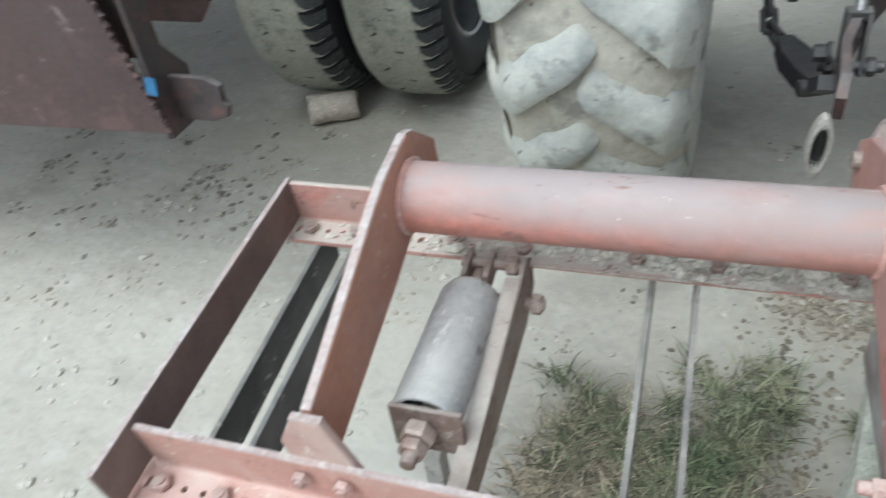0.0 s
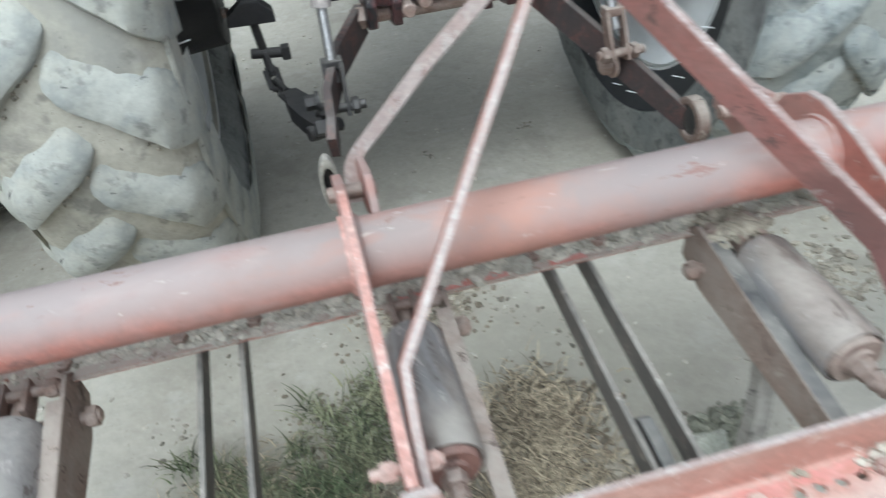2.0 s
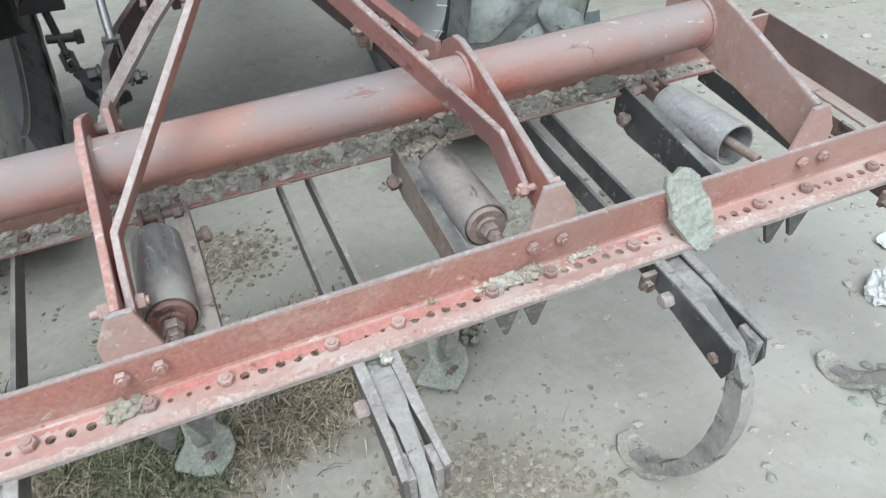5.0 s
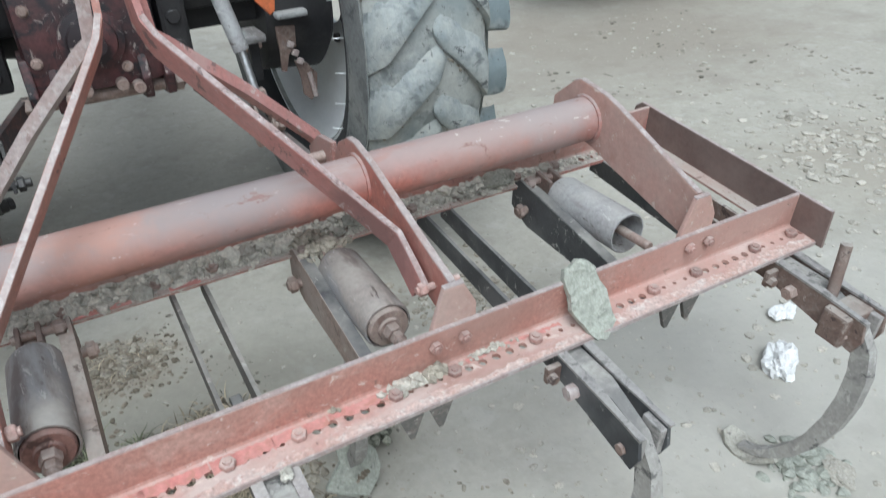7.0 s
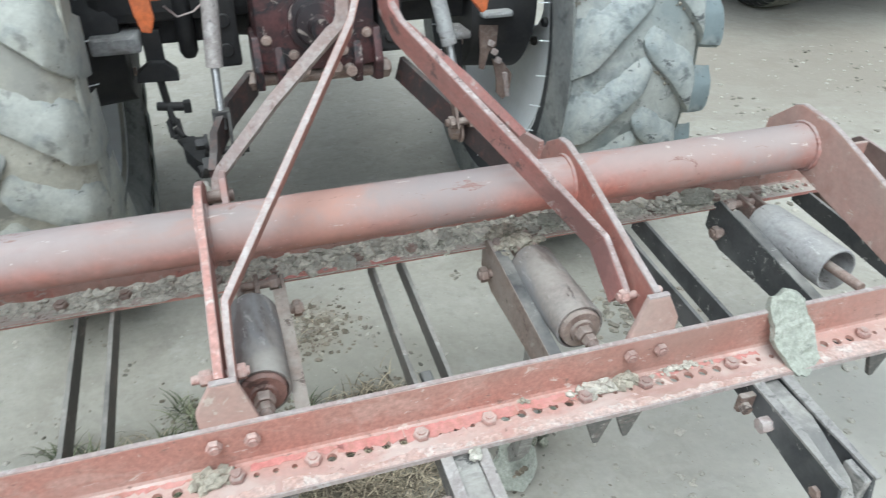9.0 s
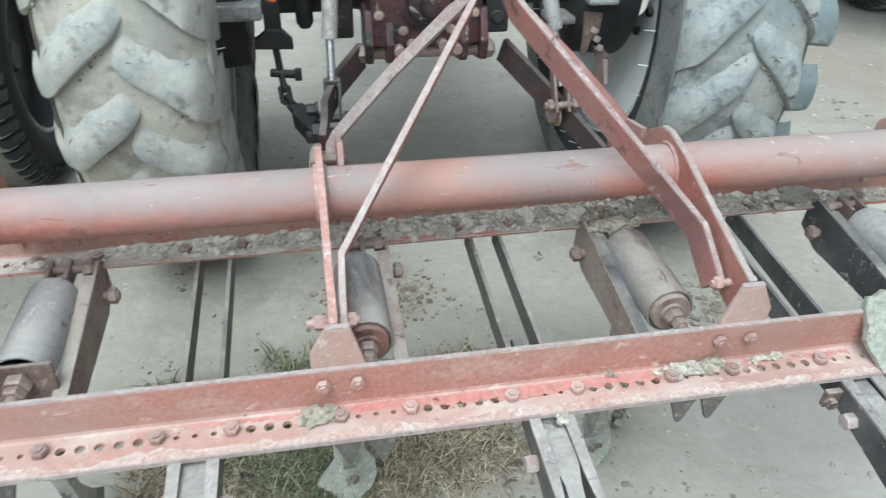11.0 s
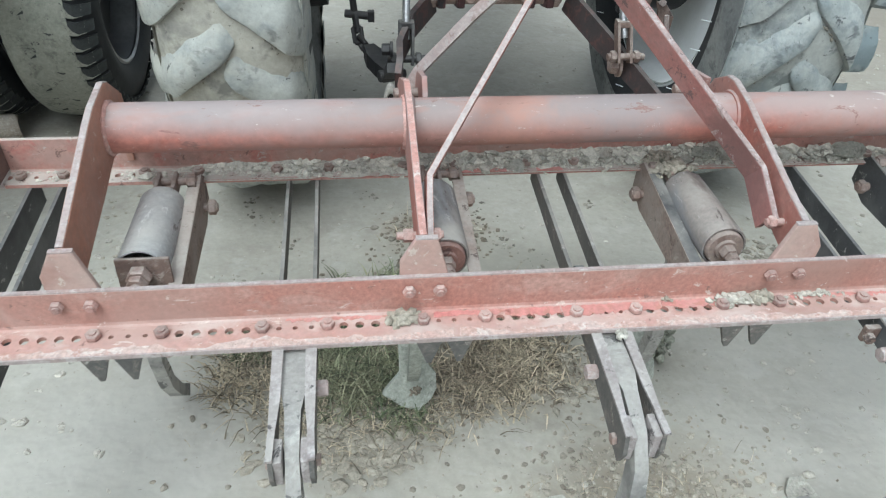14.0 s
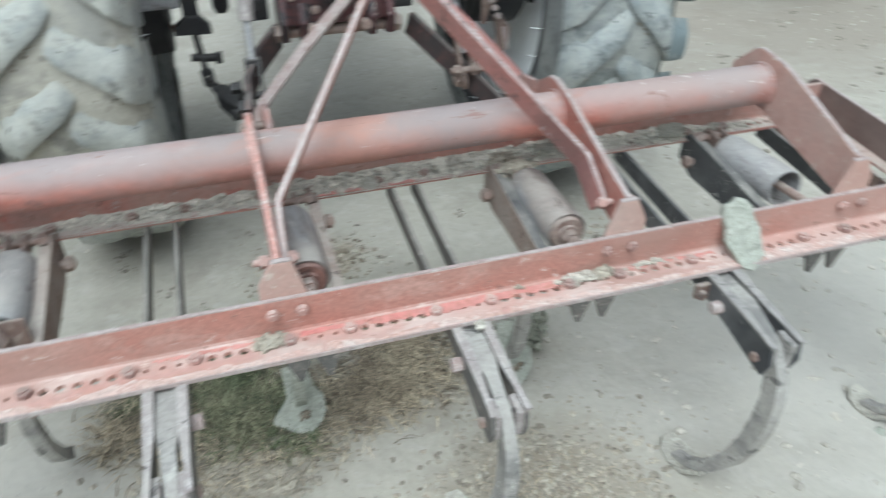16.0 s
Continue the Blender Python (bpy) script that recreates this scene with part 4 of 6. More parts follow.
    for k in range(26):
        q = rng.uniform(0.0025, 0.006)
        f = rng.random()
        lump(bm, (sx + rng.gauss(0.002, 0.008), 0.205 + 0.024 * f, -0.455 - 0.055 * f), (q, q, q), rng, 1, 0.3)
    part("soil_lumps", bm, M_DARKSOIL, sh, "dark soil crumbs stuck in the fold")


for k, ux in enumerate(UNITS):
    if k % 2 == 0:
        rear_unit(ux + (0.022 if k == 0 else 0), {0: M_BLACK, 2: M_DARKARM, 4: M_DARKARM, 6: M_BLACK, 8: M_RUST}[k], M_ARM if k < 6 else M_BLACKLIP, clamp=k == 8, nuts={2: (1,), 4: (-1,)}.get(k, (-1, 1)))
    else:
        front_unit(ux, {1: M_WEB, 3: M_WEB, 5: M_WEB, 7: M_BLACK}[k], {1: M_CYL, 3: M_CYLR, 5: M_CYLR, 7: M_CYL}[k], {1: "square", 3: "disc", 5: "disc", 7: "open"}[k], {1: M_SHANK, 3: M_POINT, 5: M_CLOD, 7: None}[k])

# black strip between the last housing and the outer tine
bm = bmesh.new()
prism(bm, [(0.490, -0.012), (0.490, -0.060), (0.0, -0.066), (0.0, -0.018)], "x", 1.358, 1.366, 0.0012)
part("side_channel", bm, M_BLACK, cultivator, "black steel strip")


# ---- tractor ----
AXLE_Y, AXLE_Z, TX = 1.62, 0.815, MID
tractor = empty("tractor", pose(TX, AXLE_Y, 0), "tractor rear with dust-caked lugged tyres and a greasy maroon axle housing", "tractor")


def tp(p):
    return Vector((p[0] - TX, p[1] - AXLE_Y, p[2]))


def lathe(bm, prof, n, close=True):
    """Turns a profile of (along x, radius) about the x axis."""
    loops = [[bm.verts.new((x, -r * math.cos(2 * math.pi * k / n), r * math.sin(2 * math.pi * k / n))) for x, r in prof] for k in range(n)]
    m = len(prof)
    for k in range(n):
        p, q = loops[k], loops[(k + 1) % n]
        for i in range(m if close else m - 1):
            bm.faces.new((p[i], p[(i + 1) % m], q[(i + 1) % m], q[i]))


R_T, W_T = 0.785, 0.182


def crown(u):
    return R_T - 0.02 * (abs(u) / W_T) ** 2 - 0.05 * max(0, abs(u) / W_T - 0.82) / 0.18


def tractor_wheel(x, inner, rubber, sand):
    """One rear wheel; inner: the side (+1 or -1) that faces the tractor's middle."""
    hub = new("wheel")
    hub.parent = tractor
    hub.location = (x - TX, 0, AXLE_Z)
    bm = bmesh.new()
    prof = [(u * W_T, crown(u * W_T)) for u in (-1, -0.9, -0.75, -0.4, 0, 0.4, 0.75, 0.9, 1)]
    lathe(bm, prof + [(W_T * 1.01, R_T - 0.055), (W_T * 1.04, R_T - 0.14), (W_T * 1.00, 0.600), (W_T * 0.87, 0.530), (W_T * 0.70, 0.492), (W_T * 0.70, 0.477), (-W_T * 0.70, 0.477), (-W_T * 0.70, 0.492), (-W_T * 0.87, 0.530), (-W_T * 1.00, 0.600), (-W_T * 1.04, R_T - 0.14), (-W_T * 1.01, R_T - 0.055)], 96)
    tyre = part("tyre", bm, sand, hub, "tractor tyre caked with pale dust", smooth=True)
    N = 23
    sweep = 0.175 if inner > 0 else 0.23
    for side in (-1, 1):
        start = (-0.085 if side > 0 else -0.05) if inner < 0 else -0.07 if side > 0 else -0.088
        bm = bmesh.new()
        st = []
        shape = ((-1.16, 0.0), (-1.10, 0.5), (-0.95, 0.88), (-0.65, 1.0), (-0.1, 1.0), (0.45, 0.95), (0.95, 0.74), (1.45, 0.34), (2.0, 0.0))
        for j in range(20):
            f = min(j / 15, 1.0)
            over = max(0, j - 15) / 4
            tip = max(0.22, math.sqrt(max(0.0, 1 - (1 - min(f / 0.22, 1.0)) ** 2)))
            bold = side != inner and inner < 0
            u = side * (-0.018 + f * (W_T + 0.018) + over * W_T * ((0.09 if inner > 0 else 0.01) if side == inner else 0.39 if bold else 0.24))
            a = start - sweep * f ** 1.3 - 0.02 * over
            half = (0.037 + 0.017 * f + (0.016 * f ** 3 if bold else 0)) * tip
            base = crown(max(-W_T, min(u, W_T))) - 0.006 - ((0.085 if inner > 0 else 0.045) if side == inner else 0.010 if bold else 0.055) * over ** 1.5
            high = (0.021 + 0.013 * f) * (0.5 + 0.5 * tip) * (1 - 0.2 * over)
            ring = []
            for da, h in shape:
                t, r = a + half * da * (1 - 0.45 * f * f * (da > 0) * (side != inner)) / R_T, base + high * h - (0.006 if bold else 0.035) * over ** 2
                ring.append(bm.verts.new((u + side * 0.004 * h * over, -r * math.cos(t), r * math.sin(t))))
            st.append(ring)
        m = len(shape)
        for p, q in zip(st, st[1:]):
            for i in range(m):
                bm.faces.new((p[i], p[(i + 1) % m], q[(i + 1) % m], q[i]))
        bm.faces.new(st[0]), bm.faces.new(st[-1][::-1])
        for v in bm.verts:
            v.co *= 1 + 0.012 * noise.noise(v.co * 9) + 0.006 * noise.noise(v.co * 28)
        lug = part("tread_lug", bm, rubber, hub, smooth=True)
        for k in range(N):
            ob = lug if k == 0 else lug.copy()
            if k:
                scene.collection.objects.link(ob)
            ob.rotation_euler = (-2 * math.pi * (k + (0.5 if side > 0 else 0)) / N, 0, 0)
    crumbs = random.Random(round(x * 100))
    bm = bmesh.new()
    for side in (-1, 1):
        start = (-0.085 if side > 0 else -0.05) if inner < 0 else -0.07 if side > 0 else -0.088
        for k in range(N):
            if crumbs.random() < 0.35:
                continue
            spot, count = crumbs.uniform(0.2, 0.9), crumbs.randint(4, 18)
            for _ in range(count):
                f = min(0.98, max(0.05, crumbs.gauss(spot, 0.13)))
                u = side * (-0.018 + f * (W_T + 0.018))
                a = start - sweep * f ** 1.3 - (0.037 + 0.017 * f) * crumbs.triangular(1.1, 1.6, 1.15) / R_T + 2 * math.pi * (k + (0.5 if side > 0 else 0)) / N
                r, q = crown(u) + 0.002, crumbs.uniform(0.002, 0.0055)
                lump(bm, (u, -r * math.cos(a), r * math.sin(a)), (q, q, q), crumbs, 1, 0.3)
    tagged(part("caught_crumbs", bm, M_SPECK, hub, "dark soil crumbs caught under the lugs"), kind="stuff")
    # inner side wall, black rubber where the dust has not settled
    bm = bmesh.new()
    lathe(bm, [(inner * (W_T * 1.01 + 0.003), R_T - 0.06), (inner * (W_T * 1.04 + 0.003), R_T - 0.135), (inner * (W_T * 1.00 + 0.004), 0.602), (inner * (W_T * 1.00 - 0.004), 0.602), (inner * W_T * 1.0, R_T - 0.14), (inner * W_T * 0.98, R_T - 0.06)], 72)
    part("dusty_side_wall", bm, rubber if inner > 0 else M_WALL, hub, "dust-streaked upper side wall", smooth=True)
    bm = bmesh.new()
    lathe(bm, [(inner * (W_T * 1.00 + 0.0035), 0.600), (inner * (W_T * 0.87 + 0.004), 0.532), (inner * (W_T * 0.70 + 0.005), 0.494), (inner * W_T * 0.68, 0.490), (inner * (W_T * 0.85), 0.535), (inner * (W_T * 0.97), 0.600)], 72)
    part("side_wall", bm, M_WALL if inner > 0 else M_RUBBER, hub, "black rubber side wall", smooth=True)
    bm = bmesh.new()
    for k in range(34 if inner < 0 else 6):
        t = 2 * math.pi * k / 34
        c = Vector((inner * W_T * 0.94, -0.555 * math.cos(t), 0.555 * math.sin(t)))
        rod(bm, c, c + Vector((inner * 0.030, 0.010 * math.cos(t), -0.010 * math.sin(t) + 0.002)), 0.0016, 5)
    tagged(part("rubber_fringe", bm, M_RIM, hub, "fringe of pale rubber whiskers"), kind="stuff")
    bm = bmesh.new()
    lathe(bm, [(inner * W_T * 0.72, 0.485), (inner * W_T * 0.70, 0.494), (inner * W_T * 0.62, 0.476), (inner * W_T * 0.45, 0.455), (inner * W_T * 0.32, 0.44), (inner * W_T * 0.15, 0.38), (inner * -0.005, 0.22), (inner * -0.012, 0.10), (inner * -0.03, 0.10), (inner * -0.03, 0.42), (inner * W_T * 0.35, 0.467), (inner * W_T * 0.6, 0.483)], 72)
    rim = part("rim", bm, M_RIM, hub, "pale grey painted steel rim", smooth=True)
    for k in range(8):
        t = 2 * math.pi * (k + 0.5) / 8
        bm = bmesh.new()
        c = Vector((inner * -0.012, -0.15 * math.cos(t), 0.15 * math.sin(t)))
        hexa(bm, c, c + Vector((inner * 0.02, 0, 0)), 0.016)
        part("wheel_nut", bm, M_GREASE, hub)


tractor_wheel(MID - 0.745, 1, M_TYRE, M_SAND)
tractor_wheel(MID + 0.790, -1, M_TYREB, M_SANDB)

# body forward of the axle: unseen, added to block sky light under the tractor
bm = bmesh.new()
box(bm, tp((TX, 2.75, 0.90)), (0.30, 2.2, 0.36), bevel=0.04)
part("gearbox_body", bm, M_GREASE, tractor, "unseen dark gearbox and engine block, added to block the sky")
bm = bmesh.new()
box(bm, tp((TX, 3.0, 1.35)), (0.62, 1.9, 0.55), bevel=0.06)
part("bonnet", bm, M_HOUSE, tractor, "unseen maroon bonnet, added to shade the ground below")
# rear axle housing
bm = bmesh.new()
box(bm, tp((0.345, 1.51, 0.885)), (0.34, 0.46, 0.31), bevel=0.035)
housing = part("axle_housing", bm, M_HOUSE, tractor, "greasy maroon cast housing", smooth=True)
bm = bmesh.new()
rings(bm, [(tp((0.345, 1.285, 0.87)), 0.080), (tp((0.345, 1.262, 0.87)), 0.080), (tp((0.345, 1.258, 0.87)), 0.062), (tp((0.345, 1.24, 0.87)), 0.058), (tp((0.345, 1.235, 0.87)), 0.03), (tp((0.345, 1.19, 0.87)), 0.026)], 32)
part("power_shaft_cover", bm, M_HOUSE, housing, "round maroon bearing cover with a shaft stub", smooth=True)
for x, z in ((0.205, 0.80), (0.21, 0.93), (0.485, 0.80), (0.48, 0.93), (0.275, 0.755), (0.415, 0.755)):
    bm = bmesh.new()
    bolt(bm, tp((x, 1.282, z + 0.03)), (0, -1, 0), 0.0115, 0.010, 0.0, 0.015)
    part("housing_bolt", bm, M_NUT, housing)
# bracket casting below, with cross bolts for the lower links
for x in (0.175, 0.235, 0.455, 0.515):
    bm = bmesh.new()
    prism(bm, [(1.29, 0.84), (1.26, 0.75), (1.28, 0.69), (1.36, 0.675), (1.42, 0.72), (1.42, 0.84)], "x", x - 0.012, x + 0.012, 0.006)
    bmesh.ops.translate(bm, vec=tp((0, 0, 0)), verts=bm.verts[:])
    part("bracket_lug", bm, M_HOUSE, housing)
bm = bmesh.new()
rod(bm, tp((0.13, 1.33, 0.71)), tp((0.56, 1.33, 0.71)), 0.02)
for x in (0.14, 0.53):
    hexa(bm, tp((x, 1.33, 0.71)), tp((x + 0.024, 1.33, 0.71)), 0.030)
for x, z in ((0.26, 0.70), (0.30, 0.715), (0.39, 0.715), (0.43, 0.70)):
    rod(bm, tp((x, 1.25, z + 0.03)), tp((x, 1.31, z + 0.03)), 0.016)
part("link_shaft", bm, M_NUT, housing, "rusty cross shaft with nuts")
# axle trumpets and brake housings
for s in (-1, 1):
    bm = bmesh.new()
    rings(bm, [(tp((MID + s * 0.16, AXLE_Y, 0.92)), 0.15), (tp((MID + s * 0.26, AXLE_Y, 0.92)), 0.14), (tp((MID + s * 0.29, AXLE_Y, 0.90)), 0.09), (tp((MID + s * 0.50, AXLE_Y, AXLE_Z + 0.06)), 0.08), (tp((MID + s * 0.62, AXLE_Y, AXLE_Z + 0.02)), 0.10), (tp((MID + s * 0.68, AXLE_Y, AXLE_Z)), 0.15), (tp((MID + s * 0.76, AXLE_Y, AXLE_Z)), 0.12)], 28)
    part("axle_trumpet", bm, M_GREASE, tractor, "greasy black axle casing", smooth=True)
# lift rods
for x, top_x in ((0.052, 0.085), (0.715, 0.635)):
    top, mid, low = tp((top_x, 1.24, 1.12)), tp((x * 0.8 + top_x * 0.2, 1.18, 0.80)), tp((x, 1.10, 0.60))
    bm = bmesh.new()
    rings(bm, [(top, 0.02), (top * 0.4 + mid * 0.6, 0.022), (mid, 0.022), (mid, 0.012)], 18)
    rod_part = part("lift_rod", bm, M_ARM if x < 0.3 else M_CYL, tractor, "steel lift rod", smooth=True)
    bm = bmesh.new()
    rod(bm, mid, low * 0.75 + mid * 0.25, 0.011)
    part("rod_screw", bm, M_CHROME, rod_part, "bright steel screw", smooth=True)
    bm = bmesh.new()
    a = mid * 0.45 + low * 0.55
    for s in (-1, 1):
        flat_bar(bm, [a + Vector((s * 0.019, 0, 0)), low + Vector((s * 0.019, 0, -0.02))], (0, 1, 0), 0.036, 0.008)
    box(bm, a, (0.046, 0.034, 0.02), bevel=0.003)
    rod(bm, low + Vector((-0.055, 0, 0)), low + Vector((0.06, 0, 0)), 0.011)
    hexa(bm, low + Vector((0.028, 0, 0)), low + Vector((0.045, 0, 0)), 0.019)
    hexa(bm, low + Vector((-0.045, 0, 0)), low + Vector((-0.028, 0, 0)), 0.019)
    part("rod_fork", bm, M_GREASE if x < 0.3 else M_RUST, rod_part, "fork with a bolt")
# lower links
for path, mat in (([(0.155, 1.34, 0.70), (0.075, 1.20, 0.665), (0.030, 1.05, 0.640), (0.024, 0.95, 0.63), (0.016, 0.905, 0.612)], M_LINK), ([(0.605, 1.40, 0.682), (0.672, 1.26, 0.618), (0.738, 1.125, 0.556), (0.785, 1.02, 0.510), (0.82, 0.94, 0.475)], M_LINK)):
    bm = bmesh.new()
    flat_bar(bm, [tp(p) for p in path], (0, 0, 1), [0.078, 0.078, 0.070, 0.062, 0.055], 0.018, 0.003)
    link = part("lower_link", bm, mat, tractor, "dark rusty flat lower link")
    bm = bmesh.new()
    flat_bar(bm, [tp(p) + Vector((0, 0, -0.037 + 0.004 * max(0, i - 1))) for i, p in enumerate(path[:4])], (1, 0, 0), 0.016, 0.006, 0.001)
    part("worn_edge", bm, M_EDGE, link, "pale worn lower edge")
    bm = bmesh.new()
    c = tp(path[2]) + Vector((0, 0.02, 0))
    hexa(bm, c + Vector((-0.05, 0, 0)), c + Vector((-0.025, 0, 0)), 0.026 if c.x > 0 else 0.017)
    rings(bm, [(c + Vector((-0.026, 0, 0)), 0.036 if c.x > 0 else 0.022), (c + Vector((-0.018, 0, 0)), 0.036 if c.x > 0 else 0.022)], 20)
    part("link_bolt", bm, M_NUT if c.x > 0 else M_IRON, link)
    bm = bmesh.new()
    e, g = tp(path[-1]), tp(path[-2])
    lathe(bm, [(-0.013, 0.036), (-0.016, 0.044), (-0.013, 0.054), (0.013, 0.054), (0.016, 0.044), (0.013, 0.036)], 28)
    near = path[0][0] < 0.3
    c = e + (Vector((-0.022, -0.02, -0.065)) if near else Vector((0, -0.01, 0.012)))
    for v in bm.verts:       # the near eye hangs upright, the far one lies round its pin
        v.co = c + (Vector((v.co.y * 0.36, v.co.x - 0.25 * v.co.z, v.co.z * 1.30)) if near else v.co)
    eye = part("link_eye", bm, M_EYE if near else M_RUST, link, "pale worn oval link eye", smooth=True)
    if near:
        bm = bmesh.new()
        rod(bm, c + Vector((0, 0.006, 0.045)), c + Vector((0.002, 0.02, -0.035)), 0.013)
        part("eye_pin", bm, M_GREASE, eye, "dark greasy pin")
        continue
    bm = bmesh.new()
    rings(bm, [(c + Vector((-0.014, 0, 0)), 0.018), (c + Vector((-0.008, 0, 0)), 0.034), (c + Vector((0.008, 0, 0)), 0.034), (c + Vector((0.014, 0, 0)), 0.018)], 18)
    part("ball", bm, M_GREASE, eye, "dark greasy ball", smooth=True)
# check chain between the axle and the near link
chain = [(-0.100, 1.42, 0.73), (-0.090, 1.42, 0.628), (-0.080, 1.38, 0.562), (-0.045, 1.30, 0.546), (0.006, 1.14, 0.535), (0.010, 1.02, 0.605)]
for (p, q), tag in zip(zip(chain, chain[1:]), range(9)):
    a, b = tp(p), tp(q)
    bm = bmesh.new()
    _, u, v = frame_of(b - a)
    if tag == 0:
        rod(bm, a, b, 0.011)
    elif tag == 3:
        flat_bar(bm, [a - (b - a) * 0.1, a.lerp(b, 0.3), a.lerp(b, 0.7), b], u, [0.034, 0.062, 0.056, 0.040], 0.045, 0.008)
        rod(bm, b - u * 0.035, b + u * 0.035, 0.018)
        hexa(bm, b - u * 0.035, b - u * 0.05, 0.016)
    elif tag == 4:
        flat_bar(bm, [a, b], u, 0.036, 0.028, 0.006)
    else:
        for k in range(2):
            c, e = a.lerp(b, k / 2), a.lerp(b, (k + 1.3) / 2)
            w = (u if k % 2 else v) * 0.013
            for s in (-1, 1):
                rod(bm, c + w * s, e + w * s, 0.0075, 8)
            rod(bm, c - w, c + w, 0.0075, 8), rod(bm, e - w, e + w, 0.0075, 8)
        if tag == 1:
            rod(bm, a + Vector((-0.032, 0, 0.006)), a + Vector((0.050, -0.01, 0)), 0.013)
            box(bm, a + Vector((0.052, -0.01, 0)), (0.022, 0.03, 0.034), bevel=0.004)
    part("check_chain", bm, M_IRON, tractor, "black greasy chain")
# hanging bracket pieces before the far rim
for poly, y in (([(0.865, 0.80), (0.93, 0.79), (0.925, 0.72), (0.895, 0.70), (0.885, 0.645), (0.868, 0.65), (0.872, 0.71)], 1.40), ([(0.915, 0.675), (0.955, 0.66), (0.985, 0.62), (0.978, 0.555), (0.955, 0.535), (0.932, 0.56), (0.935, 0.61)], 1.41)):
    bm = bmesh.new()
    prism(bm, poly, "y", y, y + 0.012, 0.003)
    bmesh.ops.translate(bm, vec=tp((0, 0, 0)), verts=bm.verts[:])
    part("hanging_bracket", bm, M_RUST, tractor, "broken rusty hanging bracket")
bm = bmesh.new()
for k in range(3):
    c = tp((0.905 + 0.012 * k, 1.395, 0.73 - 0.028 * k))
    box(bm, c, (0.022, 0.012, 0.020), Matrix.Rotation(radians(30), 4, "Y"), bevel=0.005)
rod(bm, tp((0.955, 1.40, 0.63)), tp((0.968, 1.40, 0.55)), 0.008)
part("bracket_links", bm, M_EDGE, tractor, "pale worn shackle links")

# brake drums, foot boards and small parts under the axle
for s in (-1, 1):
    bm = bmesh.new()
    rings(bm, [(tp((MID + s * 0.50, AXLE_Y, AXLE_Z + 0.02)), 0.10), (tp((MID + s * 0.51, AXLE_Y, AXLE_Z + 0.02)), 0.215), (tp((MID + s * 0.53, AXLE_Y, AXLE_Z + 0.02)), 0.225), (tp((MID + s * 0.72, AXLE_Y, AXLE_Z)), 0.225), (tp((MID + s * 0.74, AXLE_Y, AXLE_Z)), 0.18)], 40)
    drum = part("brake_drum", bm, M_IRON, tractor, "greasy black brake drum", smooth=True)
    for k in range(6):
        t = 2 * math.pi * (k + 0.3) / 6
        bm = bmesh.new()
        p = tp((MID + s * 0.51, AXLE_Y - 0.17 * math.cos(t), AXLE_Z + 0.02 + 0.17 * math.sin(t)))
        hexa(bm, p, p + Vector((-s * 0.014, 0, 0)), 0.013)
        part("drum_bolt", bm, M_NUT, drum)
    bm = bmesh.new()
    box(bm, tp((MID + s * 0.36, 1.62, 1.04)), (0.44, 0.42, 0.34), bevel=0.03)
    part("gear_case", bm, M_IRON, tractor, "greasy black reduction gear case")
    bm = bmesh.new()
    box(bm, tp((MID + s * 0.235, 1.42, 0.90)), (0.075, 0.16, 0.30), bevel=0.012)
    for z in (0.80, 0.88):
        rod(bm, tp((MID + s * 0.235, 1.33, z)), tp((MID + s * 0.235, 1.36, z)), 0.02)
    part("side_cover", bm, M_IRON, tractor, "greasy black side cover")
for x0, x1, z0, z1, y0, y1, mat, lab in ((-0.155, 0.09, 0.80, 1.05, 1.46, 1.62, M_IRON, "black iron casting"), (-0.255, -0.125, 0.805, 0.855, 1.36, 1.50, M_CYL, "dusty grey foot board"), (-0.235, -0.17, 0.70, 0.81, 1.47, 1.56, M_IRON, "black iron bracket"), (0.74, 0.82, 0.765, 0.79, 1.34, 1.46, M_CYL, "dusty grey foot board"), (0.775, 0.805, 0.64, 0.77, 1.38, 1.42, M_IRON, "black iron bracket"), (0.865, 0.965, 0.815, 0.835, 1.36, 1.44, M_CYL, "dusty grey foot board"), (0.62, 0.86, 0.80, 1.05, 1.48, 1.66, M_IRON, "black iron casting")):
    bm = bmesh.new()
    box(bm, tp(((x0 + x1) / 2, (y0 + y1) / 2, (z0 + z1) / 2)), (x1 - x0, y1 - y0, z1 - z0), bevel=0.010)
    part("under_bracket", bm, mat, tractor, lab)
bm = bmesh.new()
rings(bm, [(tp((-0.004, 1.42, 1.0)), 0.026), (tp((-0.004, 1.42, 0.785)), 0.026), (tp((-0.004, 1.42, 0.768)), 0.016)], 20)
part("hydraulic_plunger", bm, M_IRON, tractor, "black upright cylinder", smooth=True)
bm = bmesh.new()
prism(bm, [(-0.160, 0.712), (-0.044, 0.708), (-0.046, 0.735), (-0.075, 0.765), (-0.115, 0.768), (-0.155, 0.738)], "y", 1.40, 1.445, 0.004)
bmesh.ops.translate(bm, vec=tp((0, 0, 0)), verts=bm.verts[:])
part("chain_anchor", bm, M_IRON, tractor, "greasy black anchor plate")
bm = bmesh.new()
box(bm, tp((-0.10, 1.44, 0.80)), (0.05, 0.03, 0.10), bevel=0.004)
part("anchor_stem", bm, M_IRON, tractor)
bm = bmesh.new()
pts = [(-0.04, 1.22, 0.955), (-0.01, 1.20, 0.93), (0.03, 1.20, 0.94), (0.065, 1.21, 0.965)]
for p, q in zip(pts, pts[1:]):
    rod(bm, tp(p), tp(q), 0.0025, 6)
part("wire", bm, M_EDGE, tractor, "thin pale wire")
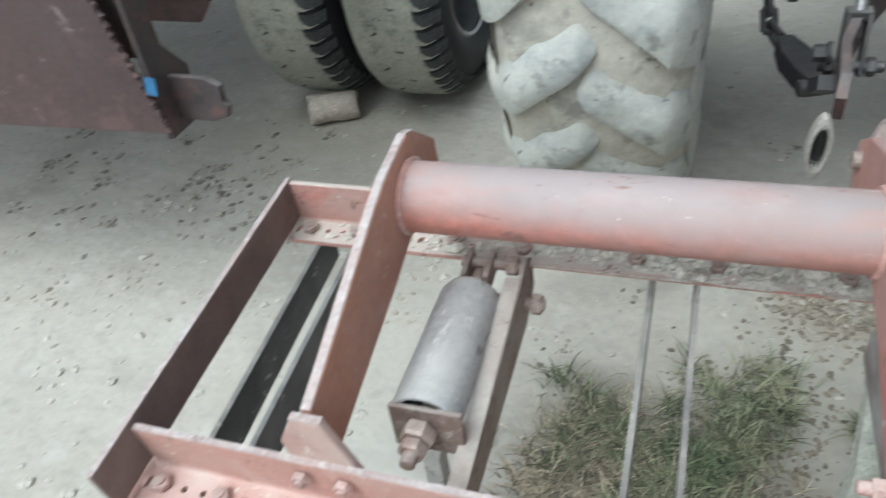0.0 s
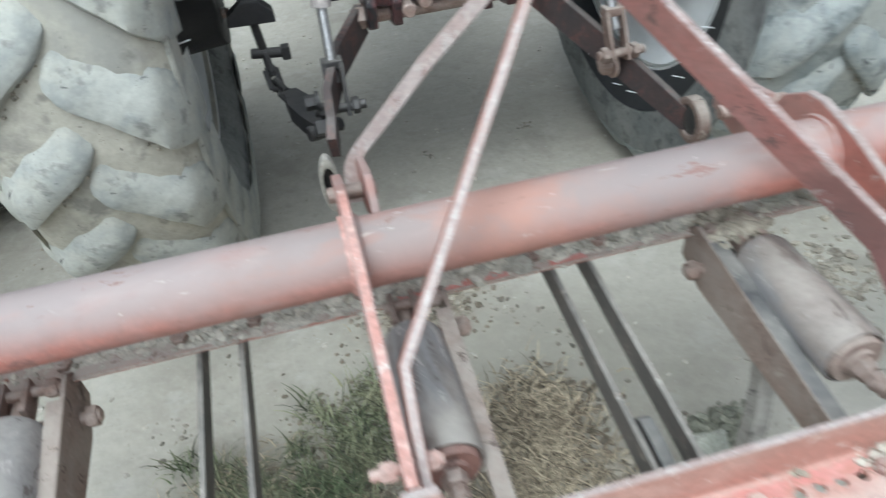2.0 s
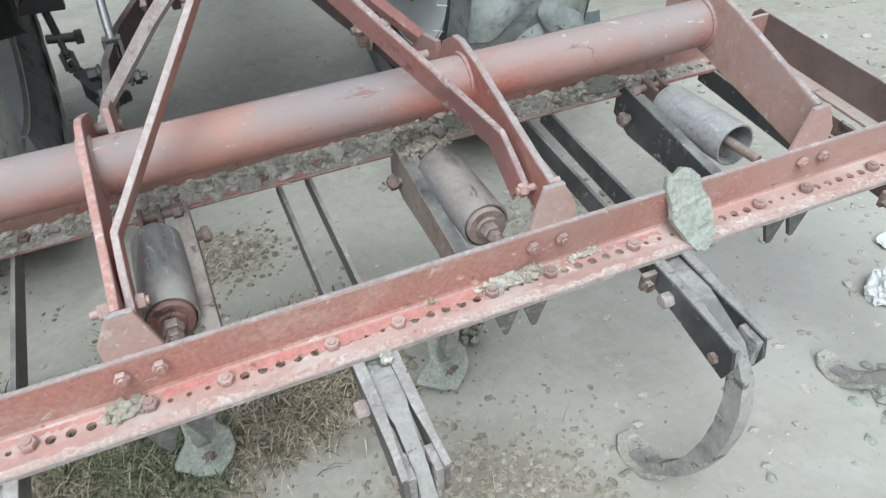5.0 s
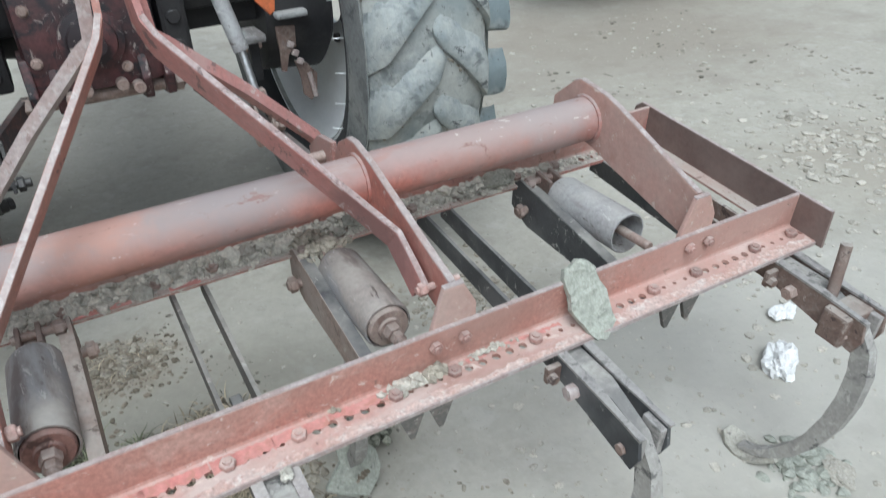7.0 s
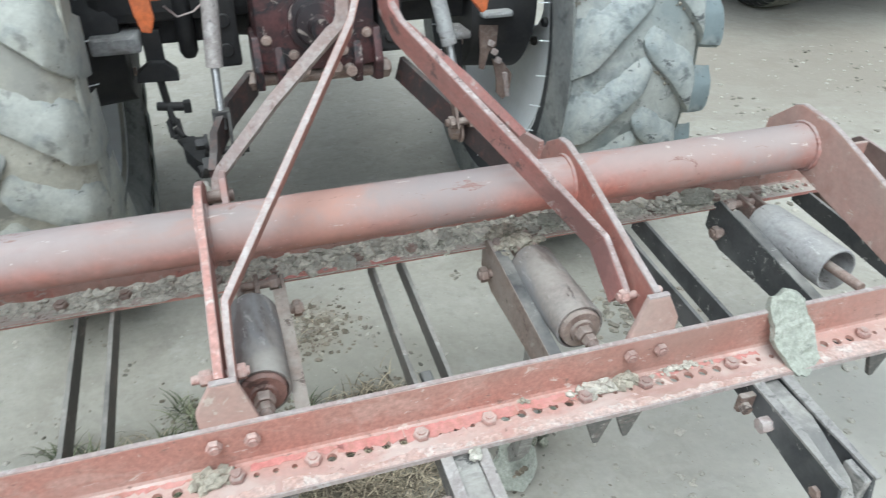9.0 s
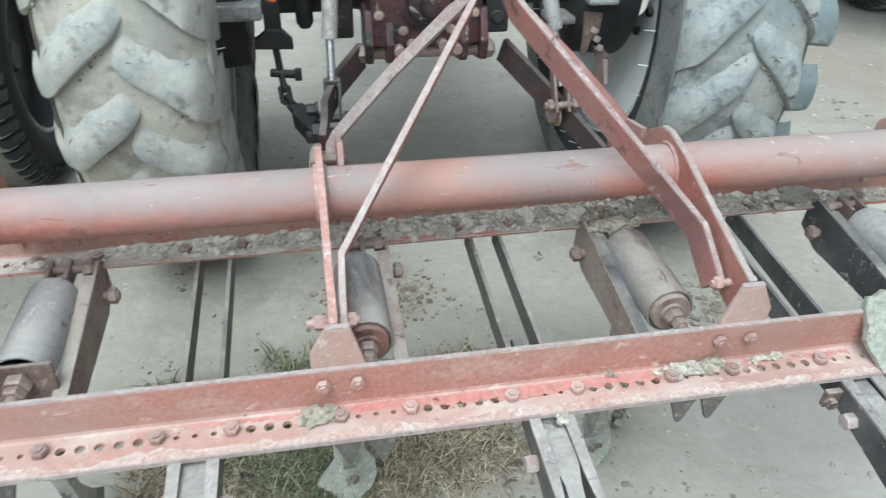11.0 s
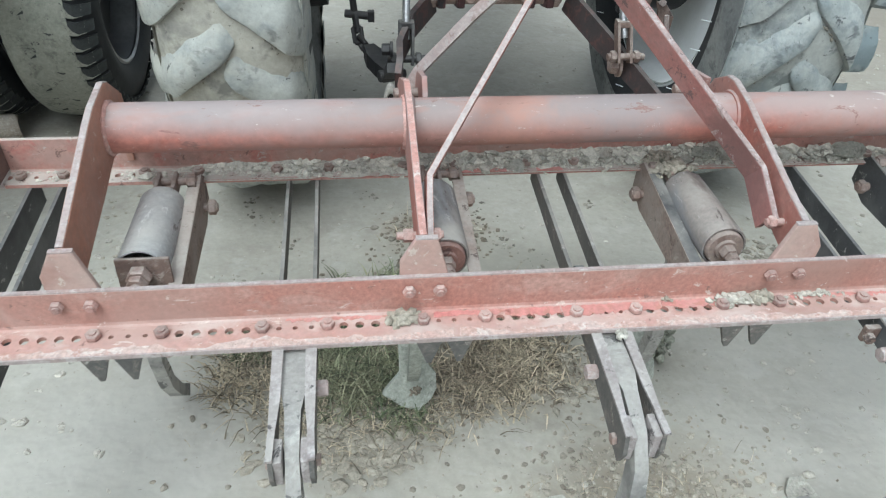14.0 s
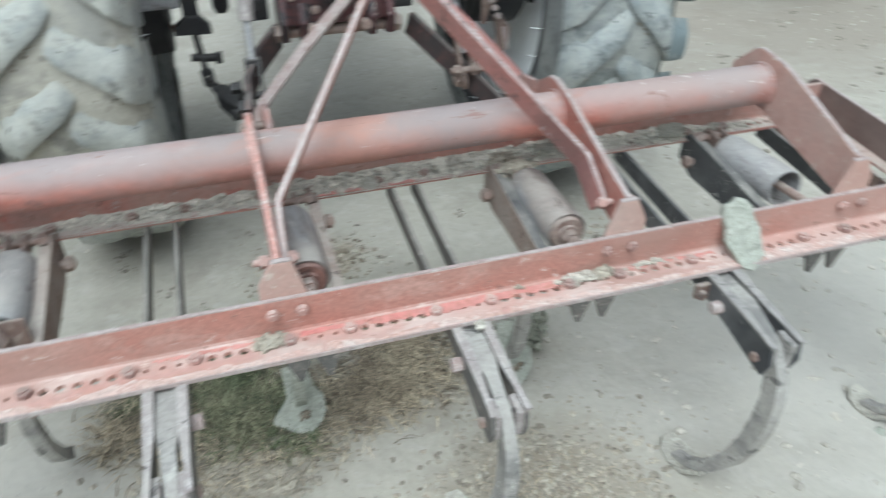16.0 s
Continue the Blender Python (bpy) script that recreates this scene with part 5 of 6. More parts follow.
for poly in ([(0.70, 1.10), (0.76, 1.10), (0.81, 0.96), (0.80, 0.895), (0.785, 0.885), (0.765, 0.92), (0.72, 0.965)], [(-0.125, 1.10), (-0.075, 1.10), (-0.062, 0.94), (-0.075, 0.905), (-0.098, 0.91), (-0.108, 0.955)], [(-0.06, 1.10), (0.0, 1.10), (-0.005, 0.985), (-0.065, 0.98)]):
    bm = bmesh.new()
    prism(bm, poly, "y", 1.15, 1.175, 0.005)
    bmesh.ops.translate(bm, vec=tp((0, 0, 0)), verts=bm.verts[:])
    part("orange_lever", bm, M_ORANGE, tractor, "orange painted lever")
# ---- trailer ----
trailer = empty("trailer", pose(-2.2, 2.0, 0), "purple-brown steel farm trailer on dual road tyres", "trailer")


def trl(p):
    return Vector((p[0] + 2.2, p[1] - 2.0, p[2]))


bm = bmesh.new()
prism(bm, [(-4.0, 0.668), (-1.147, 0.674), (-1.212, 0.94), (-1.30, 1.35), (-4.0, 1.35)], "y", 0.6, 0.612, 0.002)
bmesh.ops.translate(bm, vec=trl((0, 0, 0)), verts=bm.verts[:])
tail = part("tail_plate", bm, M_TRAILER, trailer, "purple-brown steel tail plate")
rng = random.Random(3)
bm = bmesh.new()
bead = []
for k in range(140):
    p = Vector((-1.147, 0.602, 0.674)).lerp(Vector((-1.275, 0.602, 1.25)), k / 139)
    bead.append((trl(p + Vector((rng.uniform(-0.002, 0.002), 0, 0))), 0.0045 + 0.0022 * math.sin(k * 1.4) + rng.uniform(-0.001, 0.001)))
rings(bm, bead, 8)
part("weld_bead", bm, M_TRAILER, tail, "rough welded edge", smooth=True)
bm = bmesh.new()
prism(bm, [(0.612, 0.655), (0.612, 1.35), (3.6, 1.35), (3.6, 1.0), (0.70, 0.98), (0.650, 0.84), (0.72, 0.76), (0.72, 0.672), (0.68, 0.655)], "x", -1.166, -1.154, 0.002)
bmesh.ops.translate(bm, vec=trl((0, 0, 0)), verts=bm.verts[:])
part("side_channel", bm, M_LINK, trailer, "dark steel side channel")
bm = bmesh.new()
prism(bm, [(-1.50, 0.79), (-1.168, 0.79), (-1.168, 1.35), (-1.50, 1.35)], "y", 0.672, 0.684, 0.002)
bmesh.ops.translate(bm, vec=trl((0, 0, 0)), verts=bm.verts[:])
part("inner_web", bm, M_TRAILER, trailer, "dark steel web behind the tail plate")
# never in view; added overhead so the tyres and earth below fall into shade
bm = bmesh.new()
box(bm, trl((-2.90, 2.40, 1.40)), (2.2, 3.4, 0.08), bevel=0.005)
part("bed", bm, M_TRAILER, trailer, "unseen steel trailer bed, added to shade the tyres")
bm = bmesh.new()
prism(bm, [(-1.40, 0.770), (-1.235, 0.765), (-1.205, 0.800), (-1.198, 0.845), (-1.222, 0.870), (-1.195, 0.905), (-1.22, 0.96), (-1.40, 0.96)], "y", 0.90, 0.912, 0.002)
bmesh.ops.translate(bm, vec=trl((0, 0, 0)), verts=bm.verts[:])
part("chassis_end", bm, M_TRAILER, trailer, "torn dark maroon end plate of the chassis rail")
bm = bmesh.new()
box(bm, trl((-1.33, 1.30, 0.85)), (0.14, 0.76, 0.15), bevel=0.006)
part("chassis_rail", bm, M_IRON, trailer, "black chassis rail")
bm = bmesh.new()
prism(bm, [(-1.18, 0.676), (-1.085, 0.672), (-1.048, 0.684), (-1.040, 0.708), (-1.056, 0.716), (-1.046, 0.748), (-1.075, 0.756), (-1.085, 0.764), (-1.18, 0.766)], "y", 0.655, 0.668, 0.004)
bmesh.ops.translate(bm, vec=trl((0, 0, 0)), verts=bm.verts[:])
lug = part("tail_lug", bm, M_LINK, trailer, "rusty steel lug with a hole")
bm = bmesh.new()
rings(bm, [(trl((-1.100, 0.654, 0.722)), 0.011), (trl((-1.100, 0.6535, 0.722)), 0.011)], 14)
part("lug_hole", bm, M_GREASE, lug)
bm = bmesh.new()
box(bm, trl((-1.147, 0.598, 0.772)), (0.022, 0.003, 0.035), Matrix.Rotation(radians(12), 4, "Y"), bevel=0.001)
part("paint_mark", bm, M_BLUE, trailer, "blue paint mark")


def road_wheel(parent, place, r, w, inner=1):
    """A road wheel: dust on the crown, a dark ribbed shoulder on the side that inner names."""
    hub = new("wheel")
    hub.parent = parent
    hub.location = place
    h = w / 2 * inner
    bm = bmesh.new()
    lathe(bm, [(-h * 1.0, r - 0.060), (-h * 0.94, r - 0.030), (-h * 0.80, r - 0.012), (-h * 0.45, r - 0.002), (0, r), (h * 0.36, r - 0.001), (h * 0.54, r - 0.006), (h * 0.52, r - 0.024), (-h * 0.90, r - 0.070)], 96)
    tread = part("tread", bm, M_TREAD, hub, "dusty tread", smooth=True)
    bm = bmesh.new()
    lathe(bm, [(h * 0.40, r - 0.012), (h * 0.70, r - 0.026), (h * 0.90, r - 0.058), (h * 1.02, r - 0.11), (h * 1.06, r * 0.74), (h * 0.95, r * 0.62), (h * 0.75, r * 0.55), (-h * 0.75, r * 0.55), (-h * 0.95, r * 0.62), (-h * 1.06, r * 0.76), (-h * 0.98, r - 0.065)], 96)
    part("tyre", bm, M_RUBBER, hub, "black road tyre", smooth=True)
    N = 50

    def ring_of(name, bm, mat, count, turn=0.0):
        one = part(name, bm, mat, tread)
        for k in range(count):
            ob = one if k == 0 else one.copy()
            if k:
                scene.collection.objects.link(ob)
            ob.rotation_euler = (2 * math.pi * (k + turn) / count, 0, 0)

    step = 2 * math.pi * r / N
    for name, poly, lift, thick, mat in (
            ("shoulder_block", [(0.52, -0.46), (0.66, -0.50), (0.98, -0.36), (1.00, 0.30), (0.68, 0.24), (0.54, 0.40)], None, 0.0012, M_SHOULDER),
            ("shoulder_rib", [(0.46, -0.40), (0.66, -0.50), (0.84, -0.42), (0.70, -0.44), (0.60, -0.22), (0.50, 0.30)], None, 0.0020, M_TREAD),
            ("edge_block", [(-0.62, -0.34), (-0.98, -0.22), (-1.02, 0.30), (-0.80, 0.40), (-0.60, 0.10)], None, 0.005, M_TREAD)):
        bm = bmesh.new()
        rows = []
        for out in (-0.012, thick):
            row = []
            for fx, fz in poly:
                drop = 0.000 + 0.075 * max(0, abs(fx) - 0.42) ** 1.7 * 1.9
                rr = r - 0.004 - drop + out
                t = fz * step / r
                row.append(bm.verts.new((h * fx * (1 + 0.02 * (out > 0)), -rr * math.cos(t), rr * math.sin(t))))
            rows.append(row)
        n = len(poly)
        bm.faces.new(rows[0][::-1]), bm.faces.new(rows[1])
        for i in range(n):
            bm.faces.new((rows[0][i], rows[0][(i + 1) % n], rows[1][(i + 1) % n], rows[1][i]))
        ring_of(name, bm, mat, N, 0.5 if name == "edge_block" else 0.0)
    for s, count in ((-0.35, 20), (0.1, 20)):       # small dark cuts in the tread
        bm = bmesh.new()
        prism(bm, [(-0.014, -0.002), (0.010, -0.006), (0.014, 0.004)], "y", -0.0015, 0.0015, 0)
        bmesh.ops.transform(bm, matrix=Matrix.Translation((h * s, -(r - 0.0005), 0)) @ Matrix.Rotation(radians(25 if s > 0 else -25), 4, "Y"), verts=bm.verts[:])
        ring_of("sipe", bm, M_SHOULDER, count, s)
    h = abs(h)
    bm = bmesh.new()
    lathe(bm, [(inner * h * 0.8, r * 0.56), (inner * h * 0.72, r * 0.54), (inner * h * 0.2, r * 0.50), (inner * h * 0.1, r * 0.2), (0, 0.06), (-inner * 0.02, 0.06), (-inner * 0.02, r * 0.54)], 48)
    part("rim", bm, M_DARKRIM, hub, "dark steel rim", smooth=True)
    bm = bmesh.new()
    lathe(bm, [(inner * h * 0.86, r * 0.555), (inner * h * 0.90, r * 0.575), (inner * h * 0.86, r * 0.60), (inner * h * 0.82, r * 0.575)], 48)
    part("lock_ring", bm, M_CHROME, hub, "bright steel lock ring", smooth=True)


road_wheel(trailer, trl((-1.165, 2.18, 0.50)), 0.50, 0.32)
road_wheel(trailer, trl((-1.560, 2.18, 0.50)), 0.50, 0.32)
bm = bmesh.new()
rod(bm, trl((-3.4, 2.18, 0.50)), trl((-1.10, 2.18, 0.50)), 0.06)
part("axle", bm, M_GREASE, trailer, "dark trailer axle")
bm = bmesh.new()
rings(bm, [((-0.088, 0, 0), 0.038), ((-0.092, 0, 0), 0.050), ((-0.084, 0, 0), 0.056), ((-0.02, 0, 0.002), 0.052), ((0.04, 0, 0), 0.055), ((0.080, 0, 0), 0.053), ((0.088, 0, 0), 0.046), ((0.080, 0, 0), 0.036)], 22, cap=False)
for v in bm.verts:
    v.co *= 1 + 0.10 * noise.noise(v.co * 24)
chock = part("wheel_chock", bm, M_WOOD, smooth=True)
bm = bmesh.new()
rings(bm, [((-0.089, 0, 0), 0.040), ((-0.060, 0, 0), 0.036), ((-0.055, 0, 0), 0.012)], 18)
part("hollow", bm, M_DARKSOIL, chock, "dark rotten hollow in the log's end")
bm = bmesh.new()
rings(bm, [((0.078, 0, 0), 0.040), ((0.086, 0, 0), 0.036), ((0.088, 0, 0), 0.015)], 18)
part("cut_end", bm, M_PALEWOOD, chock, "pale split end")
chock.matrix_world = pose(-1.50, 1.83, 0.053, 0, 0, 24)
tagged(chock, "hollow weathered log wedged behind a trailer tyre", "chock")

# ---- far parked wheel ----
truck = empty("parked_cart", pose(4.25, 4.25, 0), "dark wheel of a vehicle parked beyond the tractor", "cart")
road_wheel(truck, (0, 0, 0.50), 0.50, 0.42, inner=-1)
bm = bmesh.new()
rod(bm, (0, 0, 0.50), (1.6, 0, 0.50), 0.06)
part("axle", bm, M_GREASE, truck)
# out of view: slab over the wheel, added only to darken the far ground
bm = bmesh.new()
box(bm, (0.50, 1.0, 1.06), (3.0, 4.6, 0.12), bevel=0.01)
part("bed", bm, M_TRAILER, truck, "unseen steel slab added to shade the far ground")


# ---- soil, stones, plants, litter ----
def bed_height(x, y):
    """Soil lying on the front bar, deeper towards the upright leg."""
    f = (y - FY + 0.030) / 0.054
    fade = min(1, (x + 0.52) / 0.12, (1.22 - x) / 0.12)
    return FLANGE - 0.001 + max(0, fade) * max(0, -0.002 + (0.018 + 0.016 * min(1, max(0, 3 * (x + 0.1), 0)) * min(1, max(0, 4 * (0.95 - x)))) * f * f + 0.007 * noise.noise(Vector((x * 7, y * 30, 1))) + 0.007 * noise.noise(Vector((x * 38, y * 60, 4))))


def crumb_mesh(name, items, seedn, mat, rough=0.35):
    """Many irregular crumbs, each (centre, size), in one mesh."""
    base = bmesh.new()
    bmesh.ops.create_icosphere(base, subdivisions=1, radius=1.0)
    bv = np.array([v.co[:] for v in base.verts])
    bf = np.array([[v.index for v in f.verts] for f in base.faces])
    base.free()
    npr = np.random.RandomState(seedn)
    V, F = [], []
    for i, (c, size) in enumerate(items):
        a = npr.uniform(0, 6.28)
        turn = np.array([[math.cos(a), math.sin(a), 0], [-math.sin(a), math.cos(a), 0], [0, 0, 1]])
        V.append((bv * (1 + npr.uniform(-rough, rough, (len(bv), 1))) * np.array(size)) @ turn + np.array(c))
        F.append(bf + i * len(bv))
    me = bpy.data.meshes.new(name)
    me.from_pydata(np.concatenate(V).tolist(), [], np.concatenate(F).tolist())
    me.materials.append(mat)
    return new(name, me)


def clods_on_bar():
    rng = random.Random(21)
    items = []
    for _ in range(5200):
        x = rng.uniform(-0.60, 1.30) if rng.random() < 0.5 else rng.triangular(-0.50, 1.15, 0.4)
        fall = 0.5 + 0.5 * noise.noise(Vector((x * 5, 0, 0)))
        if rng.random() > 0.25 + 0.75 * fall:
            continue
        y = FY + rng.triangular(-0.024, 0.022, 0.014)
        s = abs(rng.gauss(0, 0.0034)) + 0.0018
        if rng.random() < 0.07:
            s *= 2.5
        if x < -0.25 and rng.random() < 0.75:
            continue
        items.append(((x, y, bed_height(x, y) + s * rng.uniform(-0.35, 0.45)), (s, s * rng.uniform(0.6, 1), s * rng.uniform(0.4, 0.8))))
    for _ in range(160):        # crumbs left on the bare ends
        x = rng.choice((rng.uniform(-0.82, -0.5), rng.uniform(1.2, 1.48)))
        s = rng.uniform(0.002, 0.006)
        items.append(((x, FY + rng.uniform(-0.02, 0.02), FLANGE + s * 0.3), (s, s * 0.8, s * 0.5)))
    ob = crumb_mesh("soil_crumbs", items, 21, M_CLAY)
    ob.matrix_world = CULT
    tagged(ob, "grey dried clay crumbs lying along the front bar", "soil", kind="stuff")
    # a low bed of caked soil below the crumbs
    bm = bmesh.new()
    nx, ny = 260, 8
    grid = [[bm.verts.new((x, y, bed_height(x, y))) for y in (FY - 0.030 + 0.054 * j / ny for j in range(ny + 1))] for x in (-0.52 + 1.74 * i / nx for i in range(nx + 1))]
    for i in range(nx):
        for j in range(ny):
            bm.faces.new((grid[i][j], grid[i + 1][j], grid[i + 1][j + 1], grid[i][j + 1]))
    ob = part("caked_soil", bm, M_SOIL)
    ob.matrix_world = CULT
    tagged(ob, "grey soil caked on the front bar", "soil", kind="stuff")


clods_on_bar()


def single_clod(name, place, size, label, seedn, turn=(0, 0, 0), mat=M_CLOD):
    rng = random.Random(seedn)
    bm = bmesh.new()
    lump(bm, (0, 0, 0), (size[0], size[1], size[2] * 0.8), rng, 2, 0.22)
    for v in bm.verts:
        v.co *= 1 + 0.35 * noise.noise(v.co * 60 + Vector((seedn * 3.1, 0, 0)))
    ob = part(name, bm, mat, smooth=False)
    ob.matrix_world = CULT @ pose(*place, *turn)
    return tagged(ob, label, "clod", group="clods on the frame")


def clod_heap(place, size, count, label, seedn, mat=M_CLAY):
    """A crumbled clod: a small heap of crumbs on the frame."""
    rng = random.Random(seedn)
    items = []
    for _ in range(count):
        u, v = rng.gauss(0, 0.5), rng.gauss(0, 0.45)
        s = min(size[1], 0.012) * rng.uniform(0.25, 0.75)
        h = size[2] * max(0, 1 - 0.5 * (u * u + v * v)) * rng.uniform(0.1, 1)
        items.append(((u * size[0], max(-1, min(v, 1)) * size[1], h), (s * 1.2, s, s * rng.uniform(0.5, 0.9))))
    ob = crumb_mesh("clay_clod", items, seedn, mat, 0.4)
    ob.matrix_world = CULT @ pose(*place)
    tagged(ob, label, "clod", group="clods on the frame")


clod_heap((-0.035, 0.006, FLANGE), (0.032, 0.016, 0.016), 60, "pale dried clay clod lying on the rear bar", 1, M_PEBBLE)
clod_heap((0.585, 0.012, FLANGE), (0.040, 0.014, 0.014), 80, "crumbled grey clay on the rear bar flange", 2, M_STONE)
clod_heap((0.635, 0.016, FLANGE), (0.024, 0.012, 0.018), 50, "crumbled grey clay on the rear bar flange", 3, M_PEBBLE)
clod_heap((0.458, 0.020, FLANGE), (0.008, 0.006, 0.008), 14, "small clay crumb on the rear bar", 4, M_PEBBLE)
clod_heap((0.745, 0.018, FLANGE), (0.050, 0.007, 0.010), 60, "crumbled grey clay along the rear bar", 5, M_STONE)
clod_heap((0.350, -0.052, -0.014), (0.010, 0.012, 0.008), 16, "small pale clay lump on a tine arm", 10)
clod_heap((0.585, 0.455, 0.002), (0.036, 0.024, 0.026), 110, "grey clay clod hanging on the front bar", 6, M_PEBBLE)
clod_heap((0.605, 0.412, 0.006), (0.040, 0.022, 0.022), 130, "brown-grey clay packed round a clevis", 11, M_PEBBLE)
clod_heap((0.985, 0.470, -0.004), (0.040, 0.022, 0.026), 110, "grey clay clod on the front bar", 7)
single_clod("clay_clod", (1.06, 0.470, 0.012), (0.036, 0.026, 0.020), "large dried clay clod on the front bar", 8)
single_clod("clay_clod", (0.70, 0.472, 0.016), (0.030, 0.022, 0.018), "large dried clay clod on the front bar", 9)
rng = random.Random(77)
items = []
for _ in range(190):
    k = rng.uniform(0.006, 0.018)
    items.append(((rng.gauss(0.0, 0.026), rng.gauss(0.0, 0.020), rng.uniform(0.0, 0.095)), (k, k * rng.uniform(0.5, 1), k * rng.uniform(0.5, 0.9))))
clump = crumb_mesh("clay_clump", items, 77, M_CLUMP, 0.45)
clump.matrix_world = pose(0.655, 0.425, 0.008)
tagged(clump, "mossy grey-green clump of earth hanging on a tine", "clod", group="clods on the frame")
# flat slab of clay stuck across the rear bar
rng = random.Random(9)
bm = bmesh.new()
outline = []
for k in range(26):
    t = 2 * math.pi * k / 26
    outline.append((0.044 * math.cos(t) * (1 + rng.uniform(-0.22, 0.14)), 0.085 * math.sin(t) * (1 + rng.uniform(-0.16, 0.08))))
prism(bm, outline, "z", -0.006, 0.006, 0.002)
bmesh.ops.triangulate(bm, faces=[f for f in bm.faces if len(f.verts) > 4])
bmesh.ops.subdivide_edges(bm, edges=[e for e in bm.edges if e.calc_length() > 0.02], cuts=2, use_grid_fill=True)
for v in bm.verts:
    v.co.z += 0.010 * noise.noise(v.co * 22) + 0.004 * noise.noise(v.co * 90)
slab = part("clay_slab", bm, M_CAKED)
slab.matrix_world = CULT @ pose(0.950, 0.002, 0.040, 52, -8, 4)
tagged(slab, "flat grey-green slab of dried clay stuck on the rear bar", "clod", group="clods on the frame")


def scatter(name, label, count, seedn, region, small, big, mat=M_STONE, power=3.0, rough=0.34):
    """Loose crumbs and stones on the ground: one joined mesh of many."""
    rng = random.Random(seedn)
    items = []
    for _ in range(count):
        x, y = region(rng)
        s = small + (big - small) * rng.random() ** power
        items.append(((x, y, ground_height(x, y) + s * 0.15), (s, s * rng.uniform(0.55, 1), s * rng.uniform(0.25, 0.5))))
    ob = crumb_mesh(name, items, seedn, mat, rough)
    tagged(ob, label, "stones", kind="stuff")


def blob(cx, cy, sx, sy):
    return lambda r: (r.gauss(cx, sx), r.gauss(cy, sy))


scatter("earth_crumbs", "fine loose earth crumbs strewn over the yard", 2600, 31, lambda r: (r.uniform(-2.6, 4.2), r.uniform(-0.4, 3.2)), 0.002, 0.012)
scatter("stone_rubble", "patch of pale broken stones and clods", 620, 32, blob(3.20, 0.82, 0.32, 0.28), 0.006, 0.028, power=1.8)
scatter("stone_chips", "grey-brown earth pebbles under the cultivator", 300, 33, blob(-0.16, 0.19, 0.085, 0.055), 0.006, 0.022, M_PEBBLE, power=1.5)
scatter("earth_pebbles", "grey-brown earth pebbles beside dry straw", 170, 39, blob(0.40, 0.36, 0.07, 0.06), 0.005, 0.022, M_PEBBLE, power=1.6)
scatter("clay_chips", "brown clay chips beside the tines", 420, 34, blob(0.50, 0.0, 0.19, 0.13), 0.003, 0.013, M_LEAF, power=2.2)
scatter("yard_chips", "scattered stone chips beside the machine", 420, 35, lambda r: (r.uniform(0.8, 2.6), r.uniform(-0.3, 1.0)), 0.004, 0.018, power=2.6)
scatter("dark_flakes", "dark flakes of dried mud on the yard", 260, 37, lambda r: (r.uniform(1.6, 4.2), r.uniform(0.3, 3.0)), 0.005, 0.020, M_SOIL, 2.2)
scatter("mud_flakes", "dark flakes of dried mud by the trailer", 160, 38, lambda r: (r.uniform(-1.9, -0.7), r.uniform(0.2, 1.4)), 0.005, 0.020, M_SOIL, 2.2)


def clusters(seedn, count, x0, x1, y0, y1, spread):
    """Places gathered in small clusters."""
    r0 = random.Random(seedn)
    mids = [(r0.uniform(x0, x1), r0.uniform(y0, y1), spread * r0.uniform(0.4, 1.5)) for _ in range(count)]

    def place(r):
        x, y, d = r.choice(mids)
        return r.gauss(x, d), r.gauss(y, d)
    return place


scatter("soil_specks", "dark crumbled soil strewn in clusters before the trailer", 380, 61, clusters(7, 26, -2.6, -1.25, 1.05, 1.75, 0.035), 0.003, 0.015, M_SPECK, power=1.8)
scatter("dark_chips", "small dark crumbs of soil near the trailer", 300, 36, clusters(8, 30, -2.3, -0.9, 0.7, 1.8, 0.06), 0.003, 0.014, M_PEBBLE, power=2.0)
scatter("yard_specks", "small dark crumbs of soil in loose clusters on the yard", 420, 62, clusters(9, 34, -0.6, 0.75, 0.3, 1.9, 0.03), 0.002, 0.010, M_SPECK, power=2.0)
scatter("far_specks", "dark crumbs of soil on the far yard", 320, 63, clusters(10, 60, 1.6, 4.2, 0.8, 3.2, 0.05), 0.004, 0.018, M_SPECK, power=2.0)


def blades(name, label, count, seedn, region, length, width, lean, mat, category):
    """Grass or straw: narrow bent blades in one mesh."""
    rng = random.Random(seedn)
    V, F = [], []
    for i in range(count):
        x, y = region(rng)
        L = length * rng.uniform(0.4, 1.1)
        a = rng.uniform(0, 6.28)
        tilt = lean * rng.uniform(0.5, 1.3)
        w = width * rng.uniform(0.6, 1.2)
        px, py = -math.sin(a) * w, math.cos(a) * w
        z = ground_height(x, y)
        k0 = len(V)
        for j in range(4):
            f = j / 3
            bend = tilt * (0.4 + 0.8 * f)
            d, hgt = L * f * math.sin(bend), L * f * math.cos(bend)
            ww = 1 - 0.8 * f
            for s in (-1, 1):
                V.append((x + math.cos(a) * d + s * px * ww, y + math.sin(a) * d + s * py * ww, z + max(hgt, 0) + 0.003))
        for j in range(3):
            F.append((k0 + 2 * j, k0 + 2 * j + 1, k0 + 2 * j + 3, k0 + 2 * j + 2))
    me = bpy.data.meshes.new(name)
    me.from_pydata(V, [], F)
    me.materials.append(mat)
    tagged(new(name, me), label, category, kind="stuff")


def mixed(*spots):
    """One of several gaussian patches: (share, x, y, sx, sy)."""
    def place(r):
        k = r.random() * sum(q[0] for q in spots)
        for share, cx, cy, sx, sy in spots:
            k -= share
            if k <= 0:
                break
        return r.gauss(cx, sx), r.gauss(cy, sy)
    return place


